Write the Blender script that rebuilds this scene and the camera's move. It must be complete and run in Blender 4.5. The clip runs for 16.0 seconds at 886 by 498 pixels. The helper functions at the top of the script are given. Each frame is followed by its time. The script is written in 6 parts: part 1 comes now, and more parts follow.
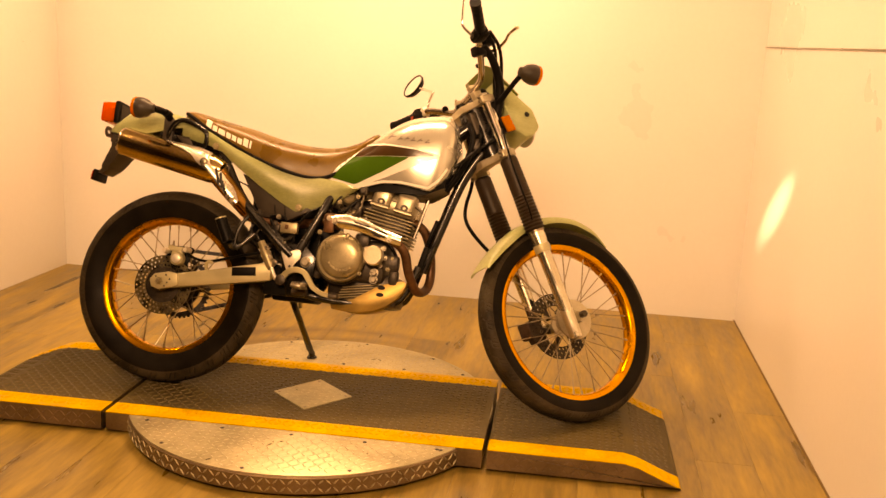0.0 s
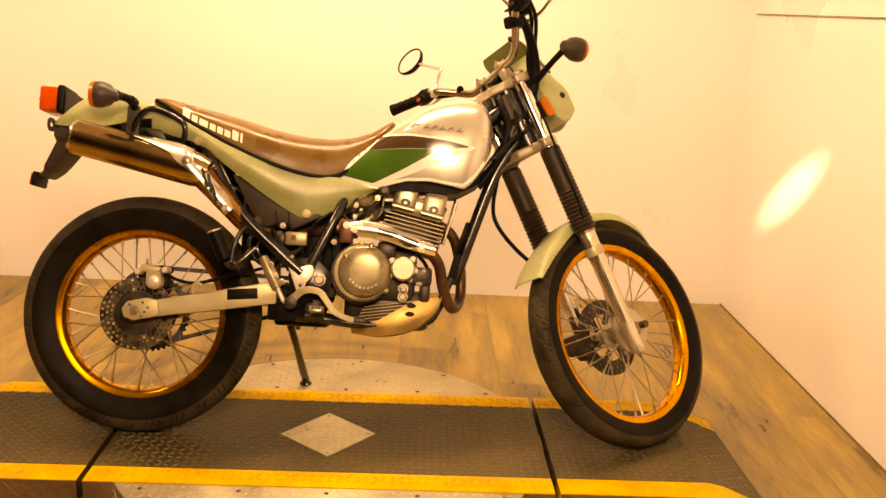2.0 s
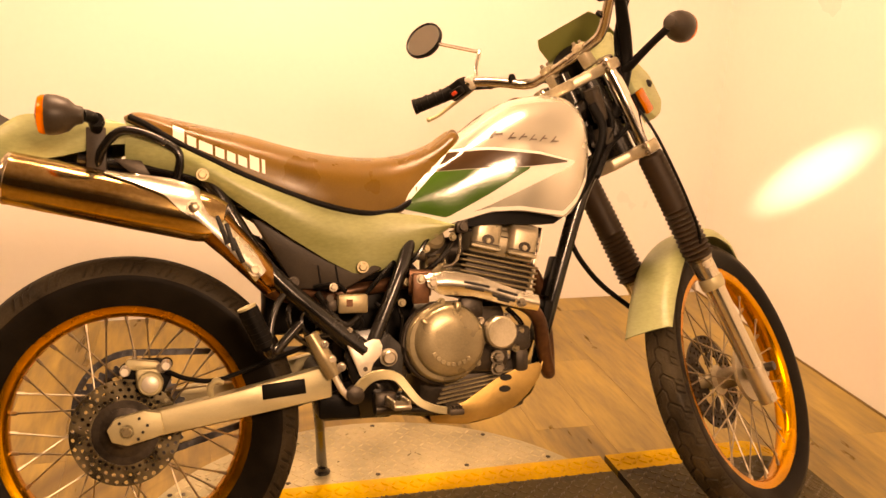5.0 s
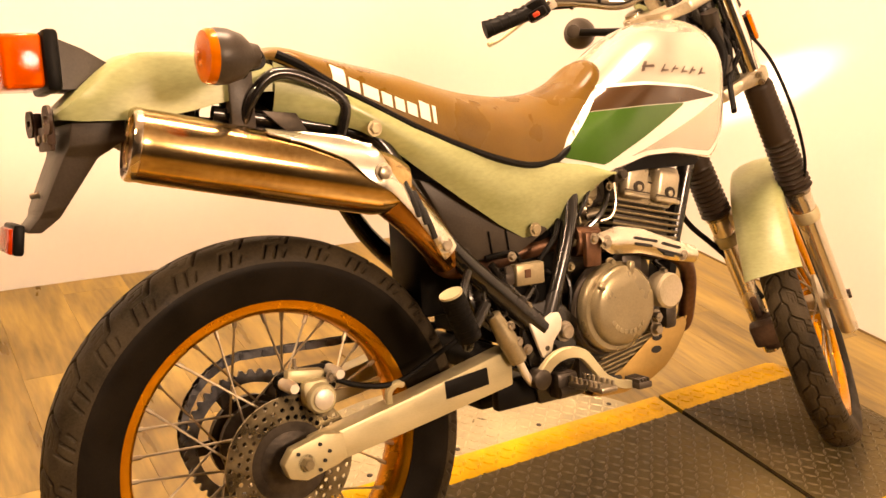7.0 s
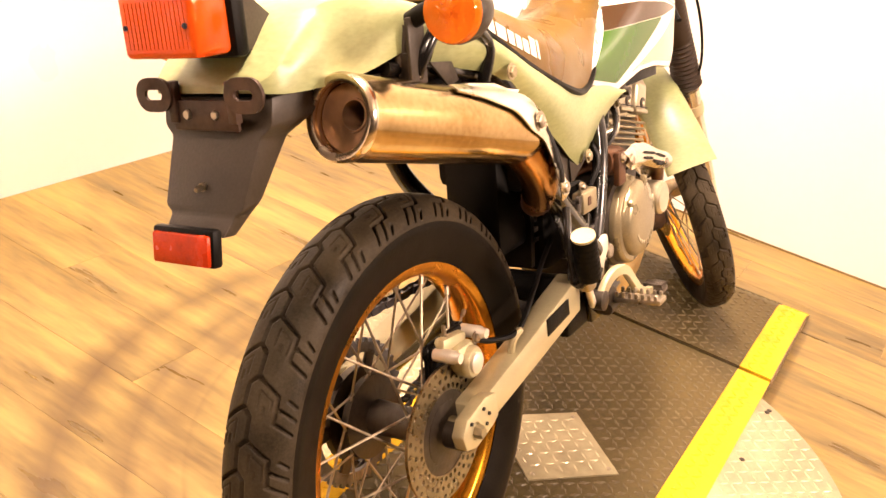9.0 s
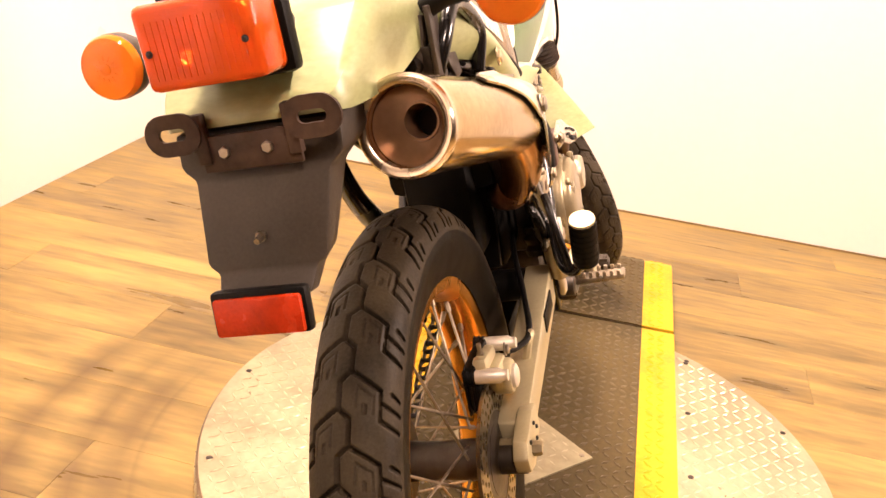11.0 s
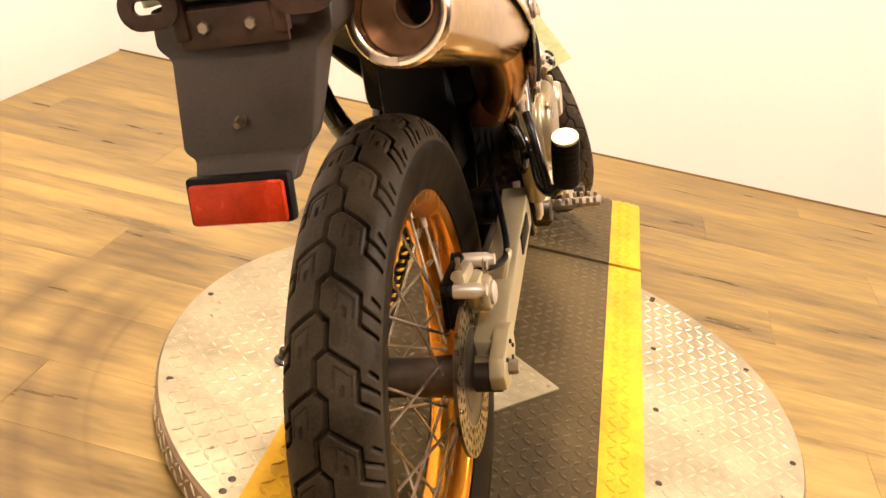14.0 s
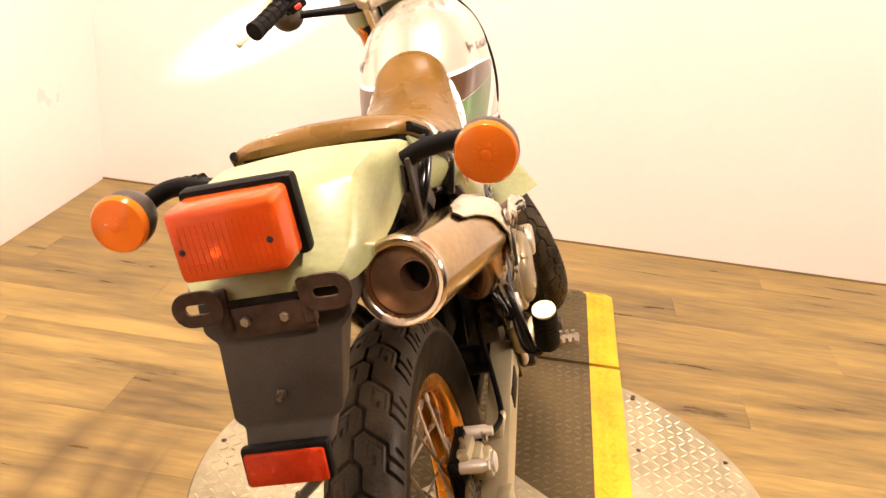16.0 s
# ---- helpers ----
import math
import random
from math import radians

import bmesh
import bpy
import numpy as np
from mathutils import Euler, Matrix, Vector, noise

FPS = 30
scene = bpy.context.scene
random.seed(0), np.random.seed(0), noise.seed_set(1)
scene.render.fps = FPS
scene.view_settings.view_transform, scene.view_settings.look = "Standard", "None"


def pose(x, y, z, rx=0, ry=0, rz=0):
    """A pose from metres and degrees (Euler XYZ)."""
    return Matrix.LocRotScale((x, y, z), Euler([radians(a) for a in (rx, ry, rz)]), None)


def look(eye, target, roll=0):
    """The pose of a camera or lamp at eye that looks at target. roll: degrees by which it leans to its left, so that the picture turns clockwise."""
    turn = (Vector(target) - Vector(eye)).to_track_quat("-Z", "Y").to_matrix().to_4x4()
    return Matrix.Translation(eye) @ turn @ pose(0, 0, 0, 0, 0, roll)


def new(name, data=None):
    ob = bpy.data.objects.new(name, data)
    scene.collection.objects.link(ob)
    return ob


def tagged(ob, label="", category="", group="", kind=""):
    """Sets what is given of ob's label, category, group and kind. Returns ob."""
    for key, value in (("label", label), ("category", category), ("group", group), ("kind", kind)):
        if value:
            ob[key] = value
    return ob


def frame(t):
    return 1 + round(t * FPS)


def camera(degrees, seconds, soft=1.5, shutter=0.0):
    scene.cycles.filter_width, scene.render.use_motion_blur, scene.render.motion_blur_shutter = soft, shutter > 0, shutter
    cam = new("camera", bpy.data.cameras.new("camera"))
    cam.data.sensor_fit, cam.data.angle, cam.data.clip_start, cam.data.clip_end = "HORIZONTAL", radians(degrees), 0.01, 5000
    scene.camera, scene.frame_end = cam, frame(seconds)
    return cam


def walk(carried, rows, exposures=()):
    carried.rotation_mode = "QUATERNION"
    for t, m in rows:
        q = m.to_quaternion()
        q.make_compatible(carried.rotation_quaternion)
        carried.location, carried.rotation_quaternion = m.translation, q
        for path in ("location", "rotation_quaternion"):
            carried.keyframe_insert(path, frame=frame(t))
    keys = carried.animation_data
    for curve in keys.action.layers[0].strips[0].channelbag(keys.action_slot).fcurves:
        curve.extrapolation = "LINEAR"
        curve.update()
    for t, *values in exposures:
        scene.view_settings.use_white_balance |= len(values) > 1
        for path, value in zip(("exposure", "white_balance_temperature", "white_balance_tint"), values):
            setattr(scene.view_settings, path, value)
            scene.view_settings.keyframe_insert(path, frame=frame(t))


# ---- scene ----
cam = camera(51.2, 16.0)
PATH = [
    (0, (0.818, -2.831, 1.223), (0.532, -0.880, 0.793), 2.7),
    (0.5, (0.711, -2.705, 1.216), (0.396, -0.761, 0.775), 2.3),
    (1, (0.579, -2.574, 1.229), (0.311, -0.628, 0.772), 3.0),
    (1.5, (0.411, -2.470, 1.230), (0.282, -0.505, 0.794), 2.6),
    (2, (0.235, -2.400, 1.227), (0.276, -0.445, 0.731), 2.7),
    (2.5, (0.124, -2.264, 1.205), (0.181, -0.323, 0.661), 3.9),
    (3, (0.073, -2.075, 1.234), (0.182, -0.113, 0.784), 2.7),
    (3.2, (0.050, -2.026, 1.237), (0.205, -0.071, 0.766), 3.9),
    (5.3, (-0.435, -1.542, 1.249), (0.079, 0.318, 0.661), 2.3),
    (5.5, (-0.467, -1.475, 1.245), (0.054, 0.384, 0.665), 2.5),
    (6, (-0.613, -1.326, 1.220), (0.024, 0.479, 0.586), 4.0),
    (6.5, (-0.841, -1.191, 1.228), (0.032, 0.465, 0.479), 2.8),
    (7, (-1.000, -1.054, 1.206), (0.043, 0.503, 0.460), 5.4),
    (7.5, (-1.148, -0.863, 1.224), (0.012, 0.583, 0.430), 5.0),
    (8, (-1.305, -0.722, 1.221), (0.043, 0.539, 0.411), 4.1),
    (8.5, (-1.437, -0.586, 1.226), (0.101, 0.380, 0.348), 7.6),
    (8.7, (-1.453, -0.529, 1.213), (0.104, 0.386, 0.317), 9.5),
    (10.8, (-1.502, -0.106, 1.124), (0.322, 0.210, 0.323), 6.9),
    (11, (-1.492, -0.097, 1.097), (0.325, 0.247, 0.292), 6.8),
    (11.5, (-1.466, -0.086, 1.023), (0.357, 0.261, 0.234), 7.6),
    (12, (-1.466, -0.080, 0.964), (0.339, 0.225, 0.117), 8.3),
    (12.5, (-1.470, -0.075, 0.955), (0.335, 0.244, 0.113), 8.1),
    (13, (-1.460, -0.068, 0.949), (0.330, 0.240, 0.073), 8.4),
    (13.5, (-1.454, -0.065, 0.949), (0.337, 0.231, 0.071), 8.5),
    (14, (-1.482, -0.074, 1.036), (0.314, 0.155, 0.146), 10.0),
    (14.5, (-1.562, -0.113, 1.206), (0.204, 0.067, 0.249), 12.7),
    (15, (-1.620, -0.137, 1.267), (0.181, 0.056, 0.379), 11.0),
    (15.5, (-1.606, -0.113, 1.267), (0.214, 0.152, 0.439), 8.6),
    (16, (-1.550, -0.028, 1.267), (0.293, 0.163, 0.469), 5.6),
]
EXPOSURES = [(0, 0.06, 10600, 35), (0.5, 0.06, 10500, 35), (1.5, 0.21, 9000, 29), (2.5, 0.23, 8600, 28), (3, 0.30, 7950, 30), (5.5, 0.30, 8450, 35), (6, 0.37, 8350, 34), (6.5, 0.53, 7800, 31),
             (7, 0.74, 7100, 28), (8, 1.33, 6350, 26), (8.5, 1.39, 6100, 27), (11, 1.20, 5700, 31), (11.5, 1.15, 5700, 31), (12.5, 1.03, 5850, 28), (13, 0.99, 5800, 26), (14, 0.96, 5450, 21), (15, 0.88, 5450, 21), (16, 0.79, 5500, 25)]
walk(cam, [(t, look(eye, target, roll)) for t, eye, target, roll in PATH], EXPOSURES)


# ---- world, lamps, exposure ----
world = bpy.data.worlds.new("world")
scene.world = world
world.use_nodes = True
world.node_tree.nodes["Background"].inputs[0].default_value = (1.0, 0.9, 0.75, 1)
world.node_tree.nodes["Background"].inputs[1].default_value = 0.02


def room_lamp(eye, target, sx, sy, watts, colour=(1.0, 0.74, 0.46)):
    """A rectangular area lamp for room light; its fixture is out of view."""
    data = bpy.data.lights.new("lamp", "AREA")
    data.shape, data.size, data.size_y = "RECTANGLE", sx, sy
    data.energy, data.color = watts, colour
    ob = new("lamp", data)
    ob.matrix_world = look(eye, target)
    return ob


# unseen lamp behind the viewpoint, widened to brighten the bike's near side
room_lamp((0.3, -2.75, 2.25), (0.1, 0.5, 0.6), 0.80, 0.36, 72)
room_lamp((-0.15, 0.48, 2.66), (-0.15, 0.481, 0.0), 1.1, 0.20, 76)
room_lamp((-2.0, -0.4, 2.60), (0.3, 0.6, 0.3), 0.30, 0.30, 20)

# added narrow beam that draws the bright streak on the side wall; source unseen
spot = bpy.data.lights.new("streak_light", "SPOT")
spot.energy, spot.color, spot.spot_size, spot.spot_blend, spot.shadow_soft_size = 3800, (1.0, 0.80, 0.54), radians(3.1), 1.0, 0.02
new("streak_light", spot).matrix_world = look((0.68, -2.02, 2.5), (1.598, 1.0, 0.64))


# ---- materials ----
def material(name, colour, rough=0.5, metal=0.0, vary=0.15, scale=6.0, bump=0.1, bump_scale=120.0, second=None, stretch=(1, 1, 1),
             coat=0.0, random_amount=0.0, rough_vary=0.12, spec=0.5):
    """A principled material with colour variation at two scales and fine relief, in object space."""
    m = bpy.data.materials.new(name)
    m.use_nodes = True
    nt = m.node_tree
    n, l = nt.nodes, nt.links
    b = n["Principled BSDF"]
    b.inputs["Metallic"].default_value = metal
    b.inputs["Coat Weight"].default_value = coat
    b.inputs["Specular IOR Level"].default_value = spec
    b.inputs["Coat Roughness"].default_value = 0.08
    tc, mp = n.new("ShaderNodeTexCoord"), n.new("ShaderNodeMapping")
    mp.inputs["Scale"].default_value = stretch
    l.new(tc.outputs["Object"], mp.inputs["Vector"])
    big, small = n.new("ShaderNodeTexNoise"), n.new("ShaderNodeTexNoise")
    big.inputs["Scale"].default_value, big.inputs["Detail"].default_value = scale, 5
    small.inputs["Scale"].default_value, small.inputs["Detail"].default_value = bump_scale, 3
    for t in (big, small):
        l.new(mp.outputs["Vector"], t.inputs["Vector"])
    add = n.new("ShaderNodeMath")
    add.operation = "MULTIPLY_ADD"
    add.inputs[1].default_value = 0.35
    l.new(small.outputs["Fac"], add.inputs[0])
    l.new(big.outputs["Fac"], add.inputs[2])
    fac = add.outputs[0]
    if random_amount:
        oi, ra = n.new("ShaderNodeObjectInfo"), n.new("ShaderNodeMath")
        ra.operation = "MULTIPLY_ADD"
        ra.inputs[1].default_value = random_amount
        l.new(oi.outputs["Random"], ra.inputs[0])
        l.new(fac, ra.inputs[2])
        fac = ra.outputs[0]
        far = n.new("ShaderNodeMath")
        far.operation = "MULTIPLY"
        far.inputs[1].default_value = 40.0
        l.new(oi.outputs["Random"], far.inputs[0])
        l.new(far.outputs[0], mp.inputs["Location"])
    ramp = n.new("ShaderNodeValToRGB")
    lo = [max(c * (1 - vary), 0) for c in colour]
    hi = second or [min(c * (1 + vary), 1) for c in colour]
    ramp.color_ramp.elements[0].position, ramp.color_ramp.elements[1].position = 0.42, 0.92 + random_amount
    ramp.color_ramp.elements[0].color, ramp.color_ramp.elements[1].color = (*lo, 1), (*hi, 1)
    l.new(fac, ramp.inputs[0])
    l.new(ramp.outputs[0], b.inputs["Base Color"])
    mr = n.new("ShaderNodeMapRange")
    mr.inputs[1].default_value, mr.inputs[2].default_value = 0.3, 0.7
    mr.inputs[3].default_value, mr.inputs[4].default_value = max(rough - rough_vary, 0.03), min(rough + rough_vary, 1)
    l.new(big.outputs["Fac"], mr.inputs[0])
    l.new(mr.outputs[0], b.inputs["Roughness"])
    if bump:
        bp = n.new("ShaderNodeBump")
        bp.inputs["Strength"].default_value, bp.inputs["Distance"].default_value = bump, 0.002
        l.new(small.outputs["Fac"], bp.inputs["Height"])
        l.new(bp.outputs[0], b.inputs["Normal"])
    return m


def clear_plastic(name, colour, rough=0.12, transmission=0.55):
    m = material(name, colour, rough, vary=0.1, scale=20, bump=0.15, bump_scale=260, rough_vary=0.03)
    b = m.node_tree.nodes["Principled BSDF"]
    b.inputs["Transmission Weight"].default_value = transmission
    b.inputs["Specular IOR Level"].default_value = 0.06
    return m


M = {
    "wall": material("wall_paint", (0.755, 0.74, 0.70), 0.32, vary=0.03, scale=1.3, bump=0.12, bump_scale=45, rough_vary=0.06),
    # near-black for the unseen walls, to deepen shade and reflections on the bike
    "dark_wall": material("unseen_dark_wall", (0.045, 0.036, 0.028), 0.6, vary=0.2, scale=2, bump=0.1),
    # the ceiling is out of view too; its grey limits the bounce light
    "ceiling": material("ceiling_paint", (0.42, 0.40, 0.37), 0.8, vary=0.03, scale=2, bump=0.1),
    "wood": material("vinyl_plank", (0.116, 0.071, 0.014), 0.38, vary=0.38, scale=3.4, bump=0.06, bump_scale=15, second=(0.375, 0.258, 0.068),
                     stretch=(5, 0.75, 1), random_amount=0.14),
    "joint": material("floor_joint", (0.17, 0.112, 0.045), 0.7),
    "black_tread": material("black_tread_paint", (0.043, 0.0315, 0.0110), 0.48, vary=0.35, scale=3.2, bump=0.15, second=(0.106, 0.079, 0.030), spec=0.14),
    # lighter colour for the raised bars, painting the light their tops catch
    "black_tread_lit": material("lit_black_tread_tops", (0.092, 0.068, 0.026), 0.42, vary=0.4, scale=5, bump=0.1, second=(0.135, 0.105, 0.055), spec=0.25),
    "yellow": material("yellow_paint", (0.60, 0.335, 0.002), 0.42, vary=0.3, scale=9, bump=0.15, second=(0.74, 0.45, 0.004), spec=0.15),
    "alu_tread": material("aluminium_tread", (0.44, 0.390, 0.245), 0.42, 0.60, vary=0.35, scale=9, bump=0.25, bump_scale=60, second=(0.54, 0.480, 0.310), rough_vary=0.14),
    "alu_worn": material("worn_tread_tops", (0.54, 0.480, 0.32), 0.34, 0.75, vary=0.2, scale=14, bump=0.1, rough_vary=0.08),
    "plate_side": material("platform_edge_metal", (0.20, 0.14, 0.082), 0.42, 0.6, vary=0.35, scale=8, bump=0.2),
    "dark": material("dark_void", (0.012, 0.011, 0.010), 0.8),
    "rubber": material("dusty_tread_rubber", (0.021, 0.0156, 0.0090), 0.52, vary=0.4, scale=14, bump=0.2, bump_scale=300, second=(0.060, 0.046, 0.027), spec=0.12),
    "sidewall": material("black_sidewall_rubber", (0.0062, 0.0047, 0.0031), 0.44, vary=0.3, scale=14, bump=0.1, bump_scale=300, second=(0.012, 0.0090, 0.0058), spec=0.07),
    "spoke": material("dull_spoke_steel", (0.34, 0.29, 0.21), 0.36, 0.9, vary=0.3, scale=30, bump=0.05),
    "black": material("black_plastic", (0.0045, 0.0040, 0.0035), 0.45, vary=0.25, scale=12, bump=0.15, bump_scale=350, spec=0.09),
    "grey_black": material("faded_black_plastic", (0.028, 0.0210, 0.0142), 0.44, vary=0.25, scale=9, bump=0.12, bump_scale=300, second=(0.054, 0.042, 0.030), spec=0.30),
    "frame": material("black_frame_paint", (0.004, 0.0036, 0.0032), 0.22, vary=0.3, scale=14, bump=0.05, coat=0.15, second=(0.010, 0.008, 0.006)),
    "gold": material("gold_rim", (0.68, 0.30, 0.010), 0.24, 0.96, vary=0.2, scale=12, bump=0.04, rough_vary=0.07),
    "steel": material("spoke_steel", (0.33, 0.285, 0.215), 0.34, 0.92, vary=0.3, scale=30, bump=0.05),
    "chrome": material("chrome", (0.80, 0.76, 0.70), 0.10, 1.0, vary=0.06, scale=14, bump=0.03, rough_vary=0.06),
    "heat": material("heat_tinted_steel", (0.48, 0.29, 0.085), 0.17, 1.0, vary=0.30, scale=3.5, bump=0.0, second=(0.72, 0.54, 0.27), rough_vary=0.04),
    "copper": material("heat_browned_pipe", (0.36, 0.150, 0.030), 0.25, 1.0, vary=0.4, scale=7, bump=0.03, second=(0.52, 0.28, 0.075), rough_vary=0.08),
    "reflector": material("faceted_lamp_reflector", (0.90, 0.86, 0.78), 0.10, 1.0, vary=0.05, scale=20, bump=0.35, bump_scale=110, rough_vary=0.02),
    "shield": material("satin_shield_steel", (0.78, 0.73, 0.62), 0.27, 1.0, vary=0.14, scale=9, bump=0.03, rough_vary=0.06),
    "rust": material("rusty_pipe", (0.060, 0.024, 0.010), 0.42, 0.6, vary=0.45, scale=16, bump=0.2, second=(0.15, 0.068, 0.030)),
    "alu": material("brushed_aluminium", (0.45, 0.400, 0.240), 0.44, 0.4, vary=0.14, scale=10, bump=0.05, bump_scale=180, stretch=(1, 1, 3)),
    "cast": material("grey_engine_paint", (0.24, 0.198, 0.112), 0.33, 0.55, vary=0.2, scale=10, bump=0.06, bump_scale=260, second=(0.36, 0.30, 0.18)),
    "head_alu": material("bare_head_metal", (0.40, 0.35, 0.23), 0.36, 0.6, vary=0.15, scale=14, bump=0.08, bump_scale=260, second=(0.56, 0.49, 0.36)),
    "slider": material("polished_slider", (0.68, 0.62, 0.49), 0.24, 0.92, vary=0.08, scale=10, bump=0.03),
    "engine_dark": material("dark_engine_metal", (0.018, 0.014, 0.010), 0.42, 0.5, vary=0.4, scale=16, bump=0.2, second=(0.07, 0.054, 0.038)),
    "pale_alu": material("pale_bracket_metal", (0.70, 0.65, 0.55), 0.42, 0.5, vary=0.12, scale=20, bump=0.08),
    "green": material("pale_green_plastic", (0.265, 0.292, 0.115), 0.42, vary=0.16, scale=5, bump=0.05, bump_scale=90, second=(0.395, 0.418, 0.212), stretch=(1, 1, 2.5)),
    "silver": material("silver_tank_paint", (0.60, 0.572, 0.475), 0.24, 0.65, vary=0.05, scale=8, bump=0.03, bump_scale=500, coat=0.7, rough_vary=0.04),
    "white": material("white_pinstripe", (0.85, 0.82, 0.74), 0.3, vary=0.03, coat=0.4),
    "stripe_brown": material("brown_stripe", (0.05, 0.024, 0.008), 0.22, vary=0.1, coat=0.5),
    "stripe_green": material("dark_green_stripe", (0.040, 0.112, 0.010), 0.22, vary=0.1, coat=0.5),
    "seat": material("brown_seat_vinyl", (0.104, 0.054, 0.0060), 0.30, vary=0.15, scale=8, bump=0.12, bump_scale=420, second=(0.165, 0.092, 0.013), spec=0.27),
    "letter": material("pale_print", (0.80, 0.74, 0.64), 0.45, vary=0.06),
    "dark_print": material("dark_print", (0.05, 0.03, 0.02), 0.4),
    "amber": clear_plastic("amber_lens", (1.0, 0.250, 0.001), 0.04, 0.55),
    "red": clear_plastic("red_lens", (1.0, 0.135, 0.001), 0.04, 0.58),
    "red_reflector": material("red_reflector", (0.40, 0.030, 0.001), 0.22, vary=0.3, scale=40, bump=0.4, bump_scale=260, spec=0.2),
    "mirror": material("mirror_glass", (0.9, 0.9, 0.9), 0.03, 1.0, vary=0.01, bump=0.0, rough_vary=0.0),
    "red_switch": material("red_switch", (0.55, 0.06, 0.02), 0.4),
    "rust_bracket": material("rusty_bracket", (0.028, 0.017, 0.011), 0.55, 0.2, vary=0.5, scale=25, bump=0.3, second=(0.085, 0.050, 0.032), spec=0.3),
    "chain": material("chain_steel", (0.060, 0.064, 0.078), 0.40, 0.8, vary=0.3, scale=40, second=(0.17, 0.17, 0.18)),
    "disc": material("brake_disc_steel", (0.22, 0.185, 0.115), 0.30, 0.95, vary=0.25, scale=30, bump=0.08, bump_scale=200),
    "bar": material("dull_chrome_bar", (0.40, 0.35, 0.28), 0.20, 1.0, vary=0.25, scale=16, bump=0.03),
    "bronze": material("bronze_plate", (0.40, 0.265, 0.085), 0.42, 0.7, vary=0.2, scale=12, bump=0.1),
    "cap": material("sooty_brown_cap", (0.22, 0.125, 0.065), 0.45, 0.6, vary=0.25, scale=25, bump=0.15),
    "heat_light": material("polished_end_ring", (0.72, 0.60, 0.45), 0.22, 1.0, vary=0.2, scale=20, bump=0.04),
    "gaiter": material("gaiter_rubber", (0.026, 0.0155, 0.0075), 0.5, vary=0.2, scale=30, bump=0.1, spec=0.25),
    "glass": material("headlight_glass", (0.8, 0.8, 0.8), 0.08, 0.3, vary=0.05, bump=0.0, coat=0.8),
    "smoked": material("screen_plastic", (0.17, 0.195, 0.055), 0.3, vary=0.08, coat=0.3),
}


# SCUFF: dark curved tyre marks left on the planks round the turntable
def add_scuffs(m):
    nt = m.node_tree
    n, l = nt.nodes, nt.links
    b = n["Principled BSDF"]
    src = b.inputs["Base Color"].links[0].from_socket
    geo, mix = n.new("ShaderNodeNewGeometry"), n.new("ShaderNodeMix")
    sep = n.new("ShaderNodeSeparateXYZ")
    l.new(geo.outputs["Position"], sep.inputs[0])
    total = None
    for cx, cy, r, w in ((0.0, 0.0, 0.735, 0.090), (0.0, 0.01, 0.800, 0.050), (0.0, 0.0, 0.705, 0.025), (-0.05, 0.06, 0.86, 0.060)):
        v = n.new("ShaderNodeCombineXYZ")
        v.inputs[0].default_value, v.inputs[1].default_value = cx, cy
        d = n.new("ShaderNodeVectorMath")
        d.operation = "DISTANCE"
        flat = n.new("ShaderNodeCombineXYZ")
        l.new(sep.outputs[0], flat.inputs[0])
        l.new(sep.outputs[1], flat.inputs[1])
        l.new(flat.outputs[0], d.inputs[0])
        l.new(v.outputs[0], d.inputs[1])
        off = n.new("ShaderNodeMath")
        off.operation = "SUBTRACT"
        off.inputs[1].default_value = r
        l.new(d.outputs["Value"], off.inputs[0])
        ab = n.new("ShaderNodeMath")
        ab.operation = "ABSOLUTE"
        l.new(off.outputs[0], ab.inputs[0])
        mr = n.new("ShaderNodeMapRange")
        mr.inputs[1].default_value, mr.inputs[2].default_value, mr.inputs[3].default_value, mr.inputs[4].default_value = 0, w, 1, 0
        l.new(ab.outputs[0], mr.inputs[0])
        if total is None:
            total = mr.outputs[0]
        else:
            mx = n.new("ShaderNodeMath")
            mx.operation = "MAXIMUM"
            l.new(total, mx.inputs[0])
            l.new(mr.outputs[0], mx.inputs[1])
            total = mx.outputs[0]
    ns, r2, mul = n.new("ShaderNodeTexNoise"), n.new("ShaderNodeMapRange"), n.new("ShaderNodeMath")
    ns.inputs["Scale"].default_value, ns.inputs["Detail"].default_value = 2.6, 4
    l.new(geo.outputs["Position"], ns.inputs["Vector"])
    r2.inputs[1].default_value, r2.inputs[2].default_value, r2.inputs[3].default_value, r2.inputs[4].default_value = 0.30, 0.60, 0.25, 0.95
    l.new(ns.outputs["Fac"], r2.inputs[0])
    dot, span, both = n.new("ShaderNodeVectorMath"), n.new("ShaderNodeMapRange"), n.new("ShaderNodeMath")
    dot.operation = "DOT_PRODUCT"
    dot.inputs[1].default_value = (-0.60, 0.80, 0)
    l.new(geo.outputs["Position"], dot.inputs[0])
    span.inputs[1].default_value, span.inputs[2].default_value = 0.38, 0.68
    l.new(dot.outputs["Value"], span.inputs[0])
    both.operation = "MULTIPLY"
    l.new(total, both.inputs[0])
    l.new(span.outputs[0], both.inputs[1])
    mul.operation = "MULTIPLY"
    l.new(both.outputs[0], mul.inputs[0])
    l.new(r2.outputs[0], mul.inputs[1])
    mix.data_type = "RGBA"
    l.new(mul.outputs[0], mix.inputs["Factor"])
    l.new(src, mix.inputs[6])
    mix.inputs[7].default_value = (0.078, 0.044, 0.010, 1)
    vor, km, knot = n.new("ShaderNodeTexVoronoi"), n.new("ShaderNodeMapRange"), n.new("ShaderNodeMix")
    vor.inputs["Scale"].default_value = 2.6
